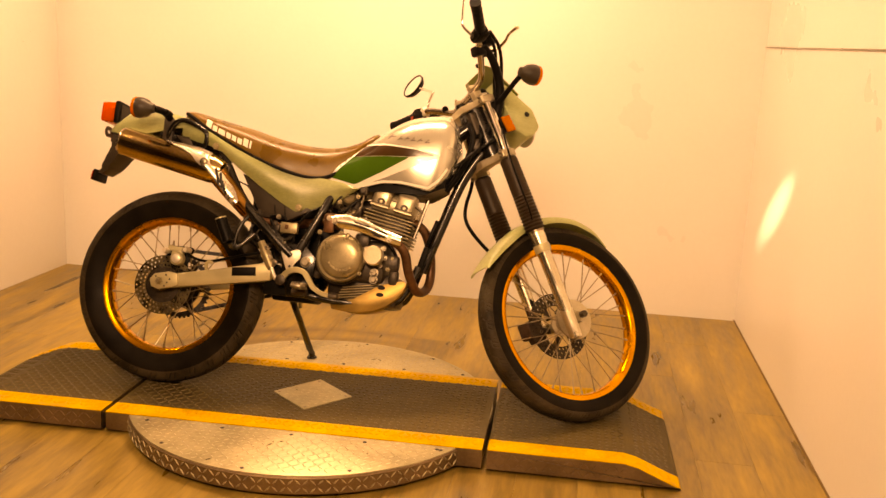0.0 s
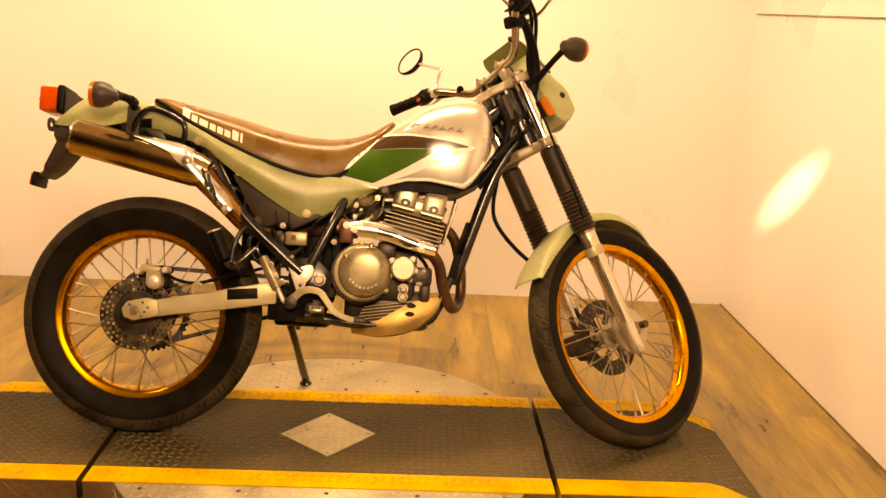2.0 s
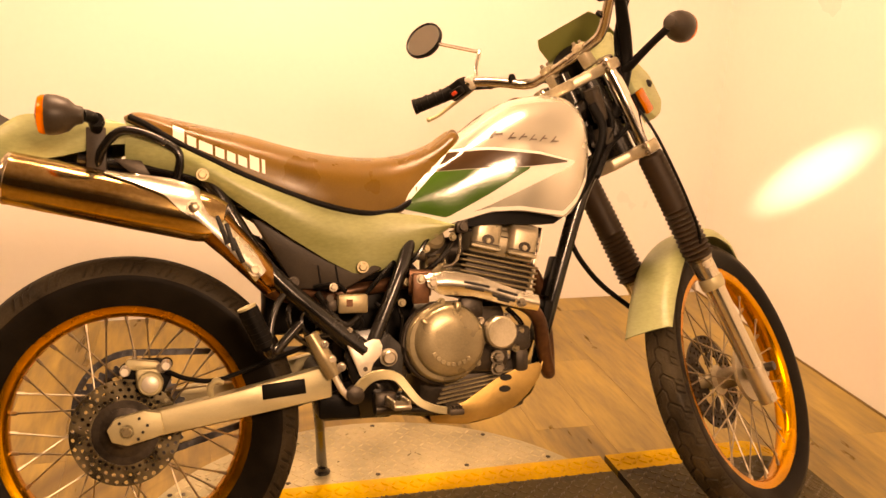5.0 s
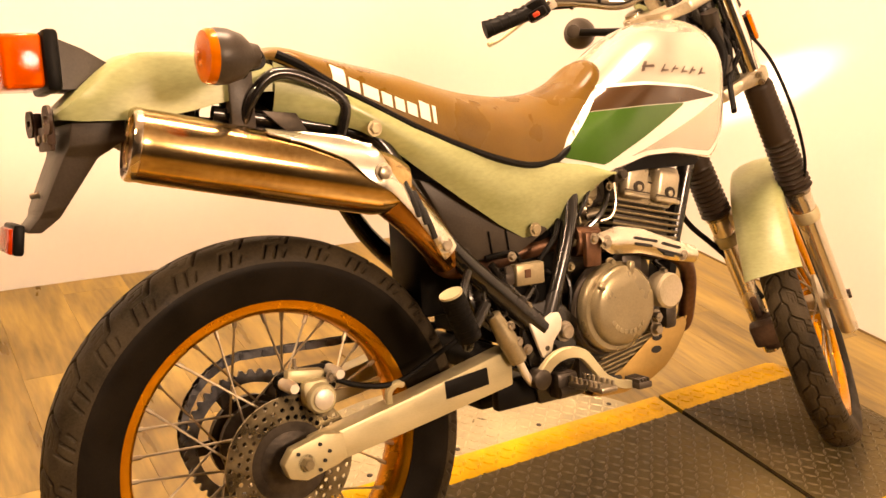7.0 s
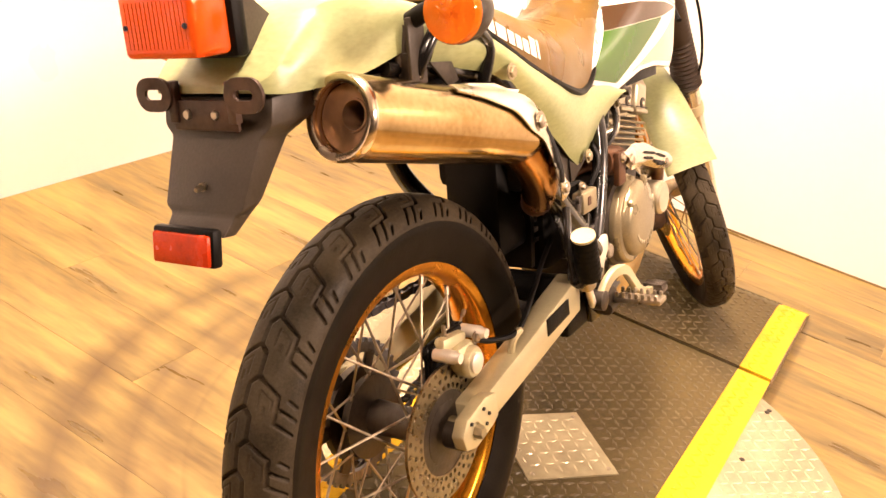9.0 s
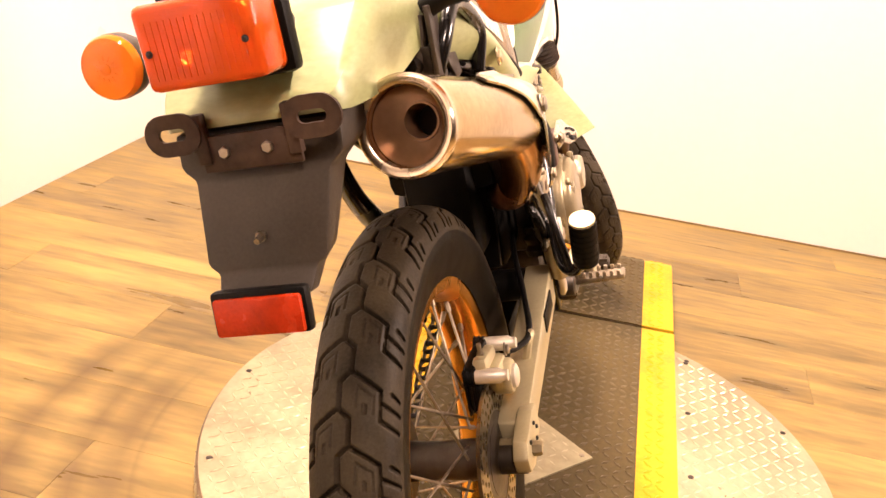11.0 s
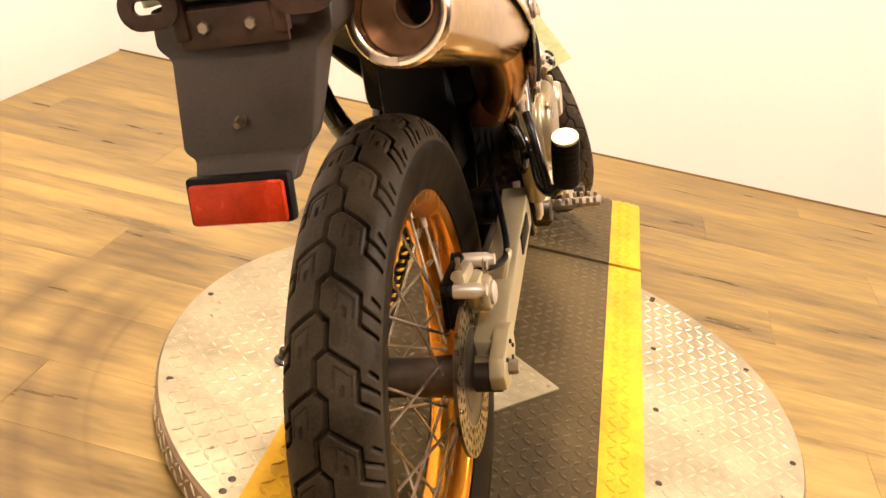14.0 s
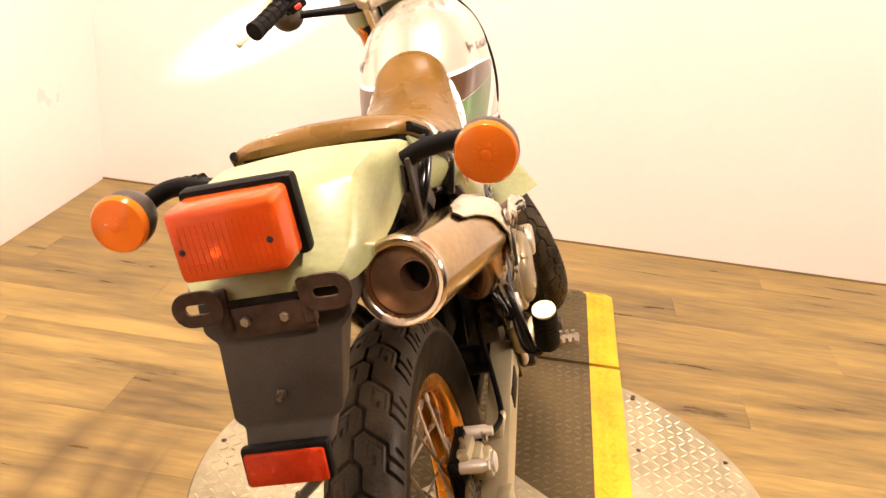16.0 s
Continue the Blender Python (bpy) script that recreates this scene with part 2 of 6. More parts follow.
    l.new(geo.outputs["Position"], vor.inputs["Vector"])
    km.inputs[1].default_value, km.inputs[2].default_value, km.inputs[3].default_value, km.inputs[4].default_value = 0.012, 0.040, 0.6, 0.0
    l.new(vor.outputs["Distance"], km.inputs[0])
    knot.data_type = "RGBA"
    l.new(km.outputs[0], knot.inputs["Factor"])
    l.new(mix.outputs[2], knot.inputs[6])
    knot.inputs[7].default_value = (0.12, 0.068, 0.022, 1)
    l.new(knot.outputs[2], b.inputs["Base Color"])


add_scuffs(M["wood"])


# ---- mesh helpers ----
def finish(bm, angle=38):
    bmesh.ops.recalc_face_normals(bm, faces=bm.faces)
    lim = radians(angle)
    for f in bm.faces:
        f.smooth = True
    for e in bm.edges:
        if len(e.link_faces) == 2:
            e.smooth = e.calc_face_angle(0) < lim
    return bm


def part(name, bm, mat, parent=None, label="", m=None, angle=38):
    """Links a bmesh as one mesh object under a thing or a part."""
    if m is not None:
        bm.transform(m)
    finish(bm, angle)
    me = bpy.data.meshes.new(name)
    bm.to_mesh(me)
    bm.free()
    me.materials.append(M[mat])
    ob = new(name, me)
    if parent is not None:
        ob.parent = parent
    if label:
        ob["label"] = label
    return ob


def again(name, me, parent, m=None):
    """One more object on shared mesh data."""
    ob = new(name, me)
    ob.parent = parent
    if m is not None:
        ob.matrix_basis = m
    return ob


def join(*bms):
    out = bms[0]
    for b in bms[1:]:
        me = bpy.data.meshes.new("tmp")
        b.to_mesh(me)
        b.free()
        out.from_mesh(me)
        bpy.data.meshes.remove(me)
    return out


def rbox(sx, sy, sz, bevel=0.004, at=(0, 0, 0), rot=(0, 0, 0), seg=2):
    bm = bmesh.new()
    bmesh.ops.create_cube(bm, size=1, matrix=Matrix.Diagonal((sx, sy, sz, 1)))
    if bevel:
        bmesh.ops.bevel(bm, geom=bm.edges[:], offset=min(bevel, 0.45 * min(sx, sy, sz)), segments=seg, affect="EDGES", profile=0.5)
    bm.transform(pose(*at, *rot))
    return bm


def smooth_path(pts, n=6):
    """Catmull-Rom through the points."""
    p = [Vector(q) for q in pts]
    p = [p[0] * 2 - p[1]] + p + [p[-1] * 2 - p[-2]]
    out = []
    for i in range(1, len(p) - 2):
        for k in range(n):
            t = k / n
            a, b, c, d = p[i - 1], p[i], p[i + 1], p[i + 2]
            out.append(0.5 * ((2 * b) + (c - a) * t + (2 * a - 5 * b + 4 * c - d) * t * t + (3 * b - a - 3 * c + d) * t ** 3))
    out.append(p[-2])
    return out


def tube(pts, r, seg=10, smooth=5, cap=True):
    """A round bar or pipe along points; r may be a list, one radius a point."""
    rs = r if isinstance(r, (list, tuple)) else [r] * len(pts)
    path = smooth_path(pts, smooth) if smooth and len(pts) > 2 else [Vector(q) for q in pts]
    bm = bmesh.new()
    rings, up = [], None
    for i, p in enumerate(path):
        d = (path[min(i + 1, len(path) - 1)] - path[max(i - 1, 0)]).normalized()
        if up is None:
            up = d.orthogonal().normalized()
        up = (up - d * up.dot(d)).normalized()
        side = d.cross(up)
        u = i / (len(path) - 1) * (len(rs) - 1)
        k = min(int(u), len(rs) - 2)
        rad = rs[k] + (rs[k + 1] - rs[k]) * (u - k)
        rings.append([bm.verts.new(p + (up * math.cos(a) + side * math.sin(a)) * rad) for a in (2 * math.pi * j / seg for j in range(seg))])
    for a, b in zip(rings, rings[1:]):
        for j in range(seg):
            bm.faces.new((a[j], a[(j + 1) % seg], b[(j + 1) % seg], b[j]))
    if cap:
        bm.faces.new(rings[0])
        bm.faces.new(list(reversed(rings[-1])))
    return bm


def lathe(profile, seg=32, axis="Z", closed=False):
    """Turns (radius, height) points round an axis."""
    bm = bmesh.new()
    rings = []
    for r, h in profile:
        rings.append([bm.verts.new((r * math.cos(2 * math.pi * j / seg), r * math.sin(2 * math.pi * j / seg), h)) for j in range(seg)])
    pairs = list(zip(rings, rings[1:])) + ([(rings[-1], rings[0])] if closed else [])
    for a, b in pairs:
        for j in range(seg):
            bm.faces.new((a[j], a[(j + 1) % seg], b[(j + 1) % seg], b[j]))
    if not closed:
        bm.faces.new(rings[0])
        bm.faces.new(rings[-1])
    bmesh.ops.remove_doubles(bm, verts=bm.verts, dist=1e-6)
    if axis == "Y":
        bm.transform(pose(0, 0, 0, 90, 0, 0))
    if axis == "X":
        bm.transform(pose(0, 0, 0, 0, 90, 0))
    return bm


def plate(poly, thick, y=0.0, bevel=0.002, holes=()):
    """A flat plate from (x, z) points, its thickness along y."""
    bm = bmesh.new()
    f = bm.faces.new([bm.verts.new((x, 0, z)) for x, z in poly])
    ret = bmesh.ops.extrude_face_region(bm, geom=[f])
    bmesh.ops.translate(bm, vec=(0, thick, 0), verts=[v for v in ret["geom"] if isinstance(v, bmesh.types.BMVert)])
    if bevel:
        bmesh.ops.bevel(bm, geom=[e for e in bm.edges], offset=bevel, segments=2, affect="EDGES", profile=0.5)
    bm.transform(Matrix.Translation((0, y - thick / 2, 0)))
    return bm


def lerp_line(line, s):
    """A point along a polyline of tuples at 0..1 of its length."""
    seg = [math.dist(a, b) for a, b in zip(line, line[1:])]
    want = s * sum(seg)
    for a, b, d in zip(line, line[1:], seg):
        if want <= d or b is line[-1]:
            k = min(want / d, 1) if d else 0
            return tuple(p + (q - p) * k for p, q in zip(a, b))
        want -= d


def curve2(pts, x):
    """Smooth interpolation of (x, value) points."""
    if x <= pts[0][0]:
        return pts[0][1]
    for i in range(len(pts) - 1):
        (x0, a), (x1, b) = pts[i], pts[i + 1]
        if x <= x1:
            p = pts[i - 1] if i else (2 * x0 - x1, 2 * a - b)
            q = pts[i + 2] if i + 2 < len(pts) else (2 * x1 - x0, 2 * b - a)
            m0, m1 = (b - p[1]) / (x1 - p[0]), (q[1] - a) / (q[0] - x0)
            t, h = (x - x0) / (x1 - x0), x1 - x0
            return (2 * t ** 3 - 3 * t * t + 1) * a + (t ** 3 - 2 * t * t + t) * h * m0 + (3 * t * t - 2 * t ** 3) * b + (t ** 3 - t * t) * h * m1
    return pts[-1][1]


def sheet(top, bottom, yfun, nu=28, nv=8, thick=0.003, bevel=False):
    """A moulded panel between an upper and a lower (x, z) line; yfun(x, z, v) gives its y."""
    bm = bmesh.new()
    grid = []
    for i in range(nu + 1):
        a, b = lerp_line(top, i / nu), lerp_line(bottom, i / nu)
        row = []
        for j in range(nv + 1):
            v = j / nv
            x, z = a[0] + (b[0] - a[0]) * v, a[1] + (b[1] - a[1]) * v
            row.append(bm.verts.new((x, yfun(x, z, v), z)))
        grid.append(row)
    for i in range(nu):
        for j in range(nv):
            bm.faces.new((grid[i][j], grid[i + 1][j], grid[i + 1][j + 1], grid[i][j + 1]))
    bmesh.ops.remove_doubles(bm, verts=bm.verts, dist=1e-5)
    if thick:
        bmesh.ops.recalc_face_normals(bm, faces=bm.faces)
        bmesh.ops.solidify(bm, geom=bm.faces[:], thickness=thick)
    return bm


def loft(rings, closed=True, caps=True):
    bm = bmesh.new()
    vs = [[bm.verts.new(p) for p in ring] for ring in rings]
    n = len(vs[0])
    for a, b in zip(vs, vs[1:]):
        for j in range(n if closed else n - 1):
            bm.faces.new((a[j], a[(j + 1) % n], b[(j + 1) % n], b[j]))
    if caps:
        bm.faces.new(vs[0])
        bm.faces.new(vs[-1])
    return bm


def mirror_y(bm):
    bm.transform(Matrix.Diagonal((1, -1, 1, 1)))
    return bm


def thing(name, label, category, m=None, group="", kind=""):
    ob = new(name)
    ob.empty_display_size = 0.05
    if m is not None:
        ob.matrix_world = m
    return tagged(ob, label, category, group, kind)


def structure(name, bm, mat, label, angle=38):
    return tagged(part(name, bm, mat, angle=angle), label, name.split("_")[0], kind="structure")


def slab(x0, x1, y0, y1, z0, z1, bevel=0.0):
    return rbox(x1 - x0, y1 - y0, z1 - z0, bevel, ((x0 + x1) / 2, (y0 + y1) / 2, (z0 + z1) / 2))


# ---- the room ----
X0, X1, Y0, Y1, TOP = -3.4, 1.598, -4.4, 1.624, 2.74
floor = structure("floor", slab(X0, X1, Y0, Y1, -0.10, -0.004), "joint", "warm brown wood-look vinyl plank floor")
structure("wall_north", slab(X0 - 0.12, X1 + 0.12, Y1, Y1 + 0.12, -0.1, TOP), "wall", "cream painted plain wall behind the motorcycle")
structure("wall_east", slab(X1, X1 + 0.12, Y0, Y1, -0.1, TOP), "wall", "cream painted wall with a satin sheen")
structure("wall_south", slab(X0 - 0.12, X1 + 0.12, Y0 - 0.12, Y0, -0.1, TOP), "dark_wall", "unseen near-black wall that closes the room and cuts bounce light")
structure("wall_west", slab(X0 - 0.12, X0, Y0, Y1, -0.1, TOP), "dark_wall", "unseen near-black wall that closes the room and cuts bounce light")
structure("wall_stub", slab(-1.98, -1.861, 0.60, Y1, -0.004, TOP, 0.004), "wall", "cream painted short return wall")
# dark strip that paints the gap line and its shade at the wall foot
structure("trim_east", slab(X1 - 0.0045, X1, Y0, Y1 - 0.001, 0.0, 0.006), "joint", "thin dark strip drawing the gap and its shade along the wall foot")
structure("ceiling", slab(X0 - 0.12, X1 + 0.12, Y0 - 0.12, Y1 + 0.12, TOP, TOP + 0.1), "ceiling", "unseen mid-grey ceiling toned down to limit bounce light")


# ---- turntable and ramps ----
PLAT, HALF, SEAM, BEND, END, DISC = 0.0686, 0.301, 0.598, 1.022, 1.170, 0.597
INNER = 0.2225          # half width of the black lane between the yellow bands


def lozenges(spots, size=(0.024, 0.0060, 0.0026), turn=45):
    """Raised tread bars, joined: spots are (x, y, z, which way, slope)."""
    verts, faces = [], []
    lx, ly, lz = size[0] / 2, size[1] / 2, size[2]
    for x, y, z, k, slope in spots:
        c, s = math.cos(radians(turn if k else -turn)), math.sin(radians(turn if k else -turn))
        o = len(verts)
        for px, py, pz in ((-lx, 0, 0), (0, -ly, 0), (lx, 0, 0), (0, ly, 0), (-lx * 0.62, 0, lz), (0, -ly * 0.45, lz), (lx * 0.62, 0, lz), (0, ly * 0.45, lz)):
            wx, wy = px * c - py * s, px * s + py * c
            verts.append((x + wx, y + wy, z + pz + slope * wx))
        faces += [(o, o + 1, o + 5, o + 4), (o + 1, o + 2, o + 6, o + 5), (o + 2, o + 3, o + 7, o + 6), (o + 3, o, o + 4, o + 7), (o + 4, o + 5, o + 6, o + 7)]
    return verts, faces


def tread(name, spots, mat, parent, label=""):
    me = bpy.data.meshes.new(name)
    v, f = lozenges(spots, (0.0255, 0.0064, 0.0016) if mat == "alu_worn" else (0.0265, 0.0095, 0.0026))
    me.from_pydata(v, [], f)
    me.materials.append(M[mat])
    ob = new(name, me)
    ob.parent = parent
    ob["kind"] = "stuff"
    if label:
        ob["label"] = label
    return ob


def tread_grid(x0, x1, y0, y1, inside, pitch=0.0225):
    out = []
    for i in range(int((x1 - x0) / pitch) + 1):
        for j in range(int((y1 - y0) / pitch) + 1):
            x, y = x0 + (i + 0.5) * pitch, y0 + (j + 0.5) * pitch
            k = (i + j) % 2
            got = inside(x, y)
            if got is not None:
                out.append((x, y, got[0], k, got[1]))
    return out


def ramp_height(x):
    x = abs(x)
    return PLAT if x <= BEND else PLAT - (PLAT - 0.006) * (x - BEND) / (END - BEND)


def in_diamond(x, y, grow=0.0):
    return abs(x) / (0.132 + grow) + abs(y) / (0.135 + grow) <= 1


DECK = pose(-0.003, -0.006, 0, 0, 0, 1.0)
turntable = thing("turntable", "round tread-plate motorcycle turntable with a black and yellow lane", "turntable", DECK)
deck = lathe([(DISC - 0.004, 0.010), (DISC, 0.014), (DISC, PLAT - 0.010), (DISC - 0.004, PLAT - 0.006)], 96)
part("disc_body", deck, "plate_side", turntable, "worn bare metal rim of the disc")
# added recessed black foot; its colour holds the shade under the rim
part("disc_foot", lathe([(DISC - 0.05, 0.0), (DISC - 0.05, 0.011)], 64), "dark", turntable)
part("disc_top", lathe([(DISC - 0.0045, PLAT - 0.0065), (DISC - 0.0045, PLAT - 0.003), (DISC - 0.006, PLAT - 0.002)], 96), "alu_tread", turntable, "bare aluminium tread plate")
part("bridge_body", join(slab(-SEAM + 0.009, SEAM - 0.009, -HALF, HALF, 0.010, PLAT - 0.0005, 0.002)), "plate_side", turntable)
part("lane", slab(-SEAM + 0.009, SEAM - 0.009, -INNER, INNER, PLAT - 0.002, PLAT + 0.0015), "black_tread", turntable, "black painted tread-plate lane")
for s in (-1, 1):
    part("yellow_band", slab(-SEAM + 0.009, SEAM - 0.009, min(s * INNER, s * HALF), max(s * INNER, s * HALF), PLAT - 0.002, PLAT + 0.0015, 0.001), "yellow", turntable, "yellow painted edge band")
d4 = bmesh.new()
f4 = d4.faces.new([d4.verts.new(p) for p in ((-0.132, 0, 0), (0, -0.137, 0), (0.132, 0, 0), (0, 0.137, 0))])
top4 = bmesh.ops.extrude_face_region(d4, geom=[f4])
bmesh.ops.translate(d4, vec=(0, 0, 0.0045), verts=[v for v in top4["geom"] if isinstance(v, bmesh.types.BMVert)])
DIAMOND = pose(-0.009, -0.005, 0, 0, 0, 4)
d4.transform(Matrix.Translation((0, 0, PLAT + 0.0005)))
diamond = part("diamond_plate", d4, "alu_tread", turntable, "bare metal diamond inlay")
diamond.matrix_basis = DIAMOND
for x, y in ((-0.112, 0), (0.112, 0), (0, 0.116), (0, -0.116)):
    part("screw", lathe([(0.005, 0), (0.005, 0.001), (0.003, 0.002)], 10), "steel", diamond, m=Matrix.Translation((x, y, PLAT + 0.005)))
tread("disc_tread", tread_grid(-DISC, DISC, -DISC, DISC, lambda x, y: (PLAT - 0.0022, 0) if x * x + y * y < (DISC - 0.018) ** 2 and abs(y) > HALF + 0.012 else None), "alu_worn", turntable)
tread("lane_tread", tread_grid(-SEAM, SEAM, -INNER, INNER, lambda x, y: (PLAT + 0.0014, 0) if abs(x) < SEAM - 0.02 and not in_diamond(x, y, 0.012) else None), "black_tread_lit", turntable)
tread("diamond_tread", tread_grid(-0.14, 0.14, -0.14, 0.14, lambda x, y: (PLAT + 0.0040, 0) if in_diamond(x, y, -0.02) else None), "alu_worn", diamond)
tread("band_tread", tread_grid(-SEAM, SEAM, -HALF, HALF, lambda x, y: (PLAT + 0.0014, 0) if abs(x) < SEAM - 0.02 and INNER + 0.014 < abs(y) < HALF - 0.012 else None), "yellow", turntable)


def side_tread(name, place, length, z0, z1, mat, parent):
    """Tread bars on an upright edge: place(s) gives a point and the outward direction."""
    verts, faces = [], []
    n, rows_n = int(length / 0.0205), int((z1 - z0) / 0.0205)
    for i in range(n):
        (px, py), (nx, ny) = place((i + 0.5) / n)
        tx, ty = -ny, nx
        for j in range(rows_n):
            zc = z0 + (j + 0.5) * (z1 - z0) / rows_n
            q = 1 if (i + j) % 2 else -1
            o = len(verts)
            for a, b, c in ((-0.012, 0, 0), (0, -0.003, 0), (0.012, 0, 0), (0, 0.003, 0), (-0.0075, 0, 0.0022), (0, -0.0014, 0.0022), (0.0075, 0, 0.0022), (0, 0.0014, 0.0022)):
                u, w = (a - b * q) * 0.7071, (a * q + b) * 0.7071
                verts.append((px + tx * u + nx * c, py + ty * u + ny * c, zc + w))
            faces += [(o, o + 1, o + 5, o + 4), (o + 1, o + 2, o + 6, o + 5), (o + 2, o + 3, o + 7, o + 6), (o + 3, o, o + 4, o + 7), (o + 4, o + 5, o + 6, o + 7)]
    me = bpy.data.meshes.new(name)
    me.from_pydata(verts, [], faces)
    me.materials.append(M[mat])
    ob = new(name, me)
    ob.parent = parent
    ob["kind"] = "stuff"


def on_arc(a0, a1):
    return lambda s: ((DISC * math.cos(a0 + (a1 - a0) * s), DISC * math.sin(a0 + (a1 - a0) * s)), (math.cos(a0 + (a1 - a0) * s), math.sin(a0 + (a1 - a0) * s)))


HA = math.asin(HALF / DISC)
side_tread("edge_tread", on_arc(math.pi + HA, 2 * math.pi - HA), DISC * (math.pi - 2 * HA), 0.014, PLAT - 0.008, "alu_tread", turntable)
side_tread("edge_tread", on_arc(HA, math.pi - HA), DISC * (math.pi - 2 * HA), 0.014, PLAT - 0.008, "alu_tread", turntable)
bolt_me = None
for k in range(12):
    a = math.radians(25 + 30 * k)
    x, y = 0.573 * math.cos(a), 0.573 * math.sin(a)
    if abs(y) > HALF + 0.02:
        if bolt_me is None:
            first = part("deck_bolt", lathe([(0.0062, 0), (0.0062, 0.0012), (0.0035, 0.0024)], 10), "engine_dark", turntable)
            bolt_me = first.data
            first.matrix_basis = Matrix.Translation((x, y, PLAT - 0.0022))
        else:
            again("deck_bolt", bolt_me, turntable, Matrix.Translation((x, y, PLAT - 0.0022)))
for x in (-0.44, -0.2, 0.016, 0.241, 0.458):
    for s in (-1, 1):
        again("deck_bolt", bolt_me, turntable, Matrix.Translation((x, s * 0.326, PLAT - 0.0022)))


def ramp(s):
    """An end section: flat, then sloping to the floor. s is the side along x."""
    t = thing("ramp", "black and yellow metal end ramp butted against the turntable", "ramp", DECK, group="end ramps")
    def wedge(y0, y1, lift, low, x_end):
        bm = bmesh.new()
        prof = [(SEAM + 0.006, low), (x_end, low), (END, ramp_height(END) + lift), (BEND + 0.02, ramp_height(BEND + 0.02) + lift), (BEND - 0.02, PLAT + lift), (SEAM + 0.006, PLAT + lift)]
        a = [bm.verts.new((s * x, y0, z)) for x, z in prof]
        b = [bm.verts.new((s * x, y1, z)) for x, z in prof]
        bm.faces.new(a)
        bm.faces.new(b)
        for i in range(len(prof)):
            bm.faces.new((a[i], a[(i + 1) % 6], b[(i + 1) % 6], b[i]))
        return bm
    part("body", wedge(-HALF, HALF, -0.0005, 0.010, END - 0.006), "plate_side", t, angle=20)
    # added black foot, set back, painting the dark line under the ramp
    part("foot", slab(min(s * (SEAM + 0.03), s * (BEND + 0.05)), max(s * (SEAM + 0.03), s * (BEND + 0.05)), -HALF + 0.02, HALF - 0.02, 0, 0.011), "dark", t)
    part("lane", wedge(-INNER, INNER, 0.0015, 0.012, END - 0.005), "black_tread", t, angle=20)
    for q in (-1, 1):
        part("yellow_band", wedge(min(q * INNER, q * (HALF - 0.0015)), max(q * INNER, q * (HALF - 0.0015)), 0.0015, 0.012, END - 0.005), "yellow", t, angle=20)
    def h(x, y):
        if not SEAM + 0.02 < s * x < END - 0.015:
            return None
        slope = 0 if abs(x) < BEND else -s * (PLAT - 0.006) / (END - BEND)
        return (ramp_height(x) + 0.0014, slope) if abs(abs(x) - BEND) > 0.02 else None
    for q in (-1, 1):
        side_tread("edge_tread", lambda f: ((s * (SEAM + 0.02 + (BEND - SEAM - 0.03) * f), q * HALF), (0, q)), BEND - SEAM - 0.03, 0.014, PLAT - 0.006, "plate_side", t)
    tread("lane_tread", tread_grid(-END, END, -INNER, INNER, lambda x, y: h(x, y)), "black_tread_lit", t)
    tread("band_tread", tread_grid(-END, END, -HALF, HALF, lambda x, y: h(x, y) if INNER + 0.014 < abs(y) < HALF - 0.012 else None), "yellow", t)
    return t


ramp(1)
ramp(-1)


# ---- motorcycle ----
BIKE = pose(-0.531, -0.0197, 0.0966, 0, 0, 0.62) @ pose(0, 0, 0, 0, 1.08, 0) @ pose(0, 0, 0, -17.29, 0, 0)
bike = thing("motorcycle", "pale green and silver trail motorcycle leaning on its side stand", "motorcycle", BIKE)
STEER = pose(1.2583, -0.0140, 0.2953, -2.30) @ pose(0, 0, 0, 0, -26.19, 0) @ pose(0, 0, 0, 0, 0, 35.6)
WHEEL_F = STEER @ Matrix.Translation((0.0892, -0.0078, -0.0175))
WHEEL_R = Matrix.Translation((-0.008, -0.014, 0.297))


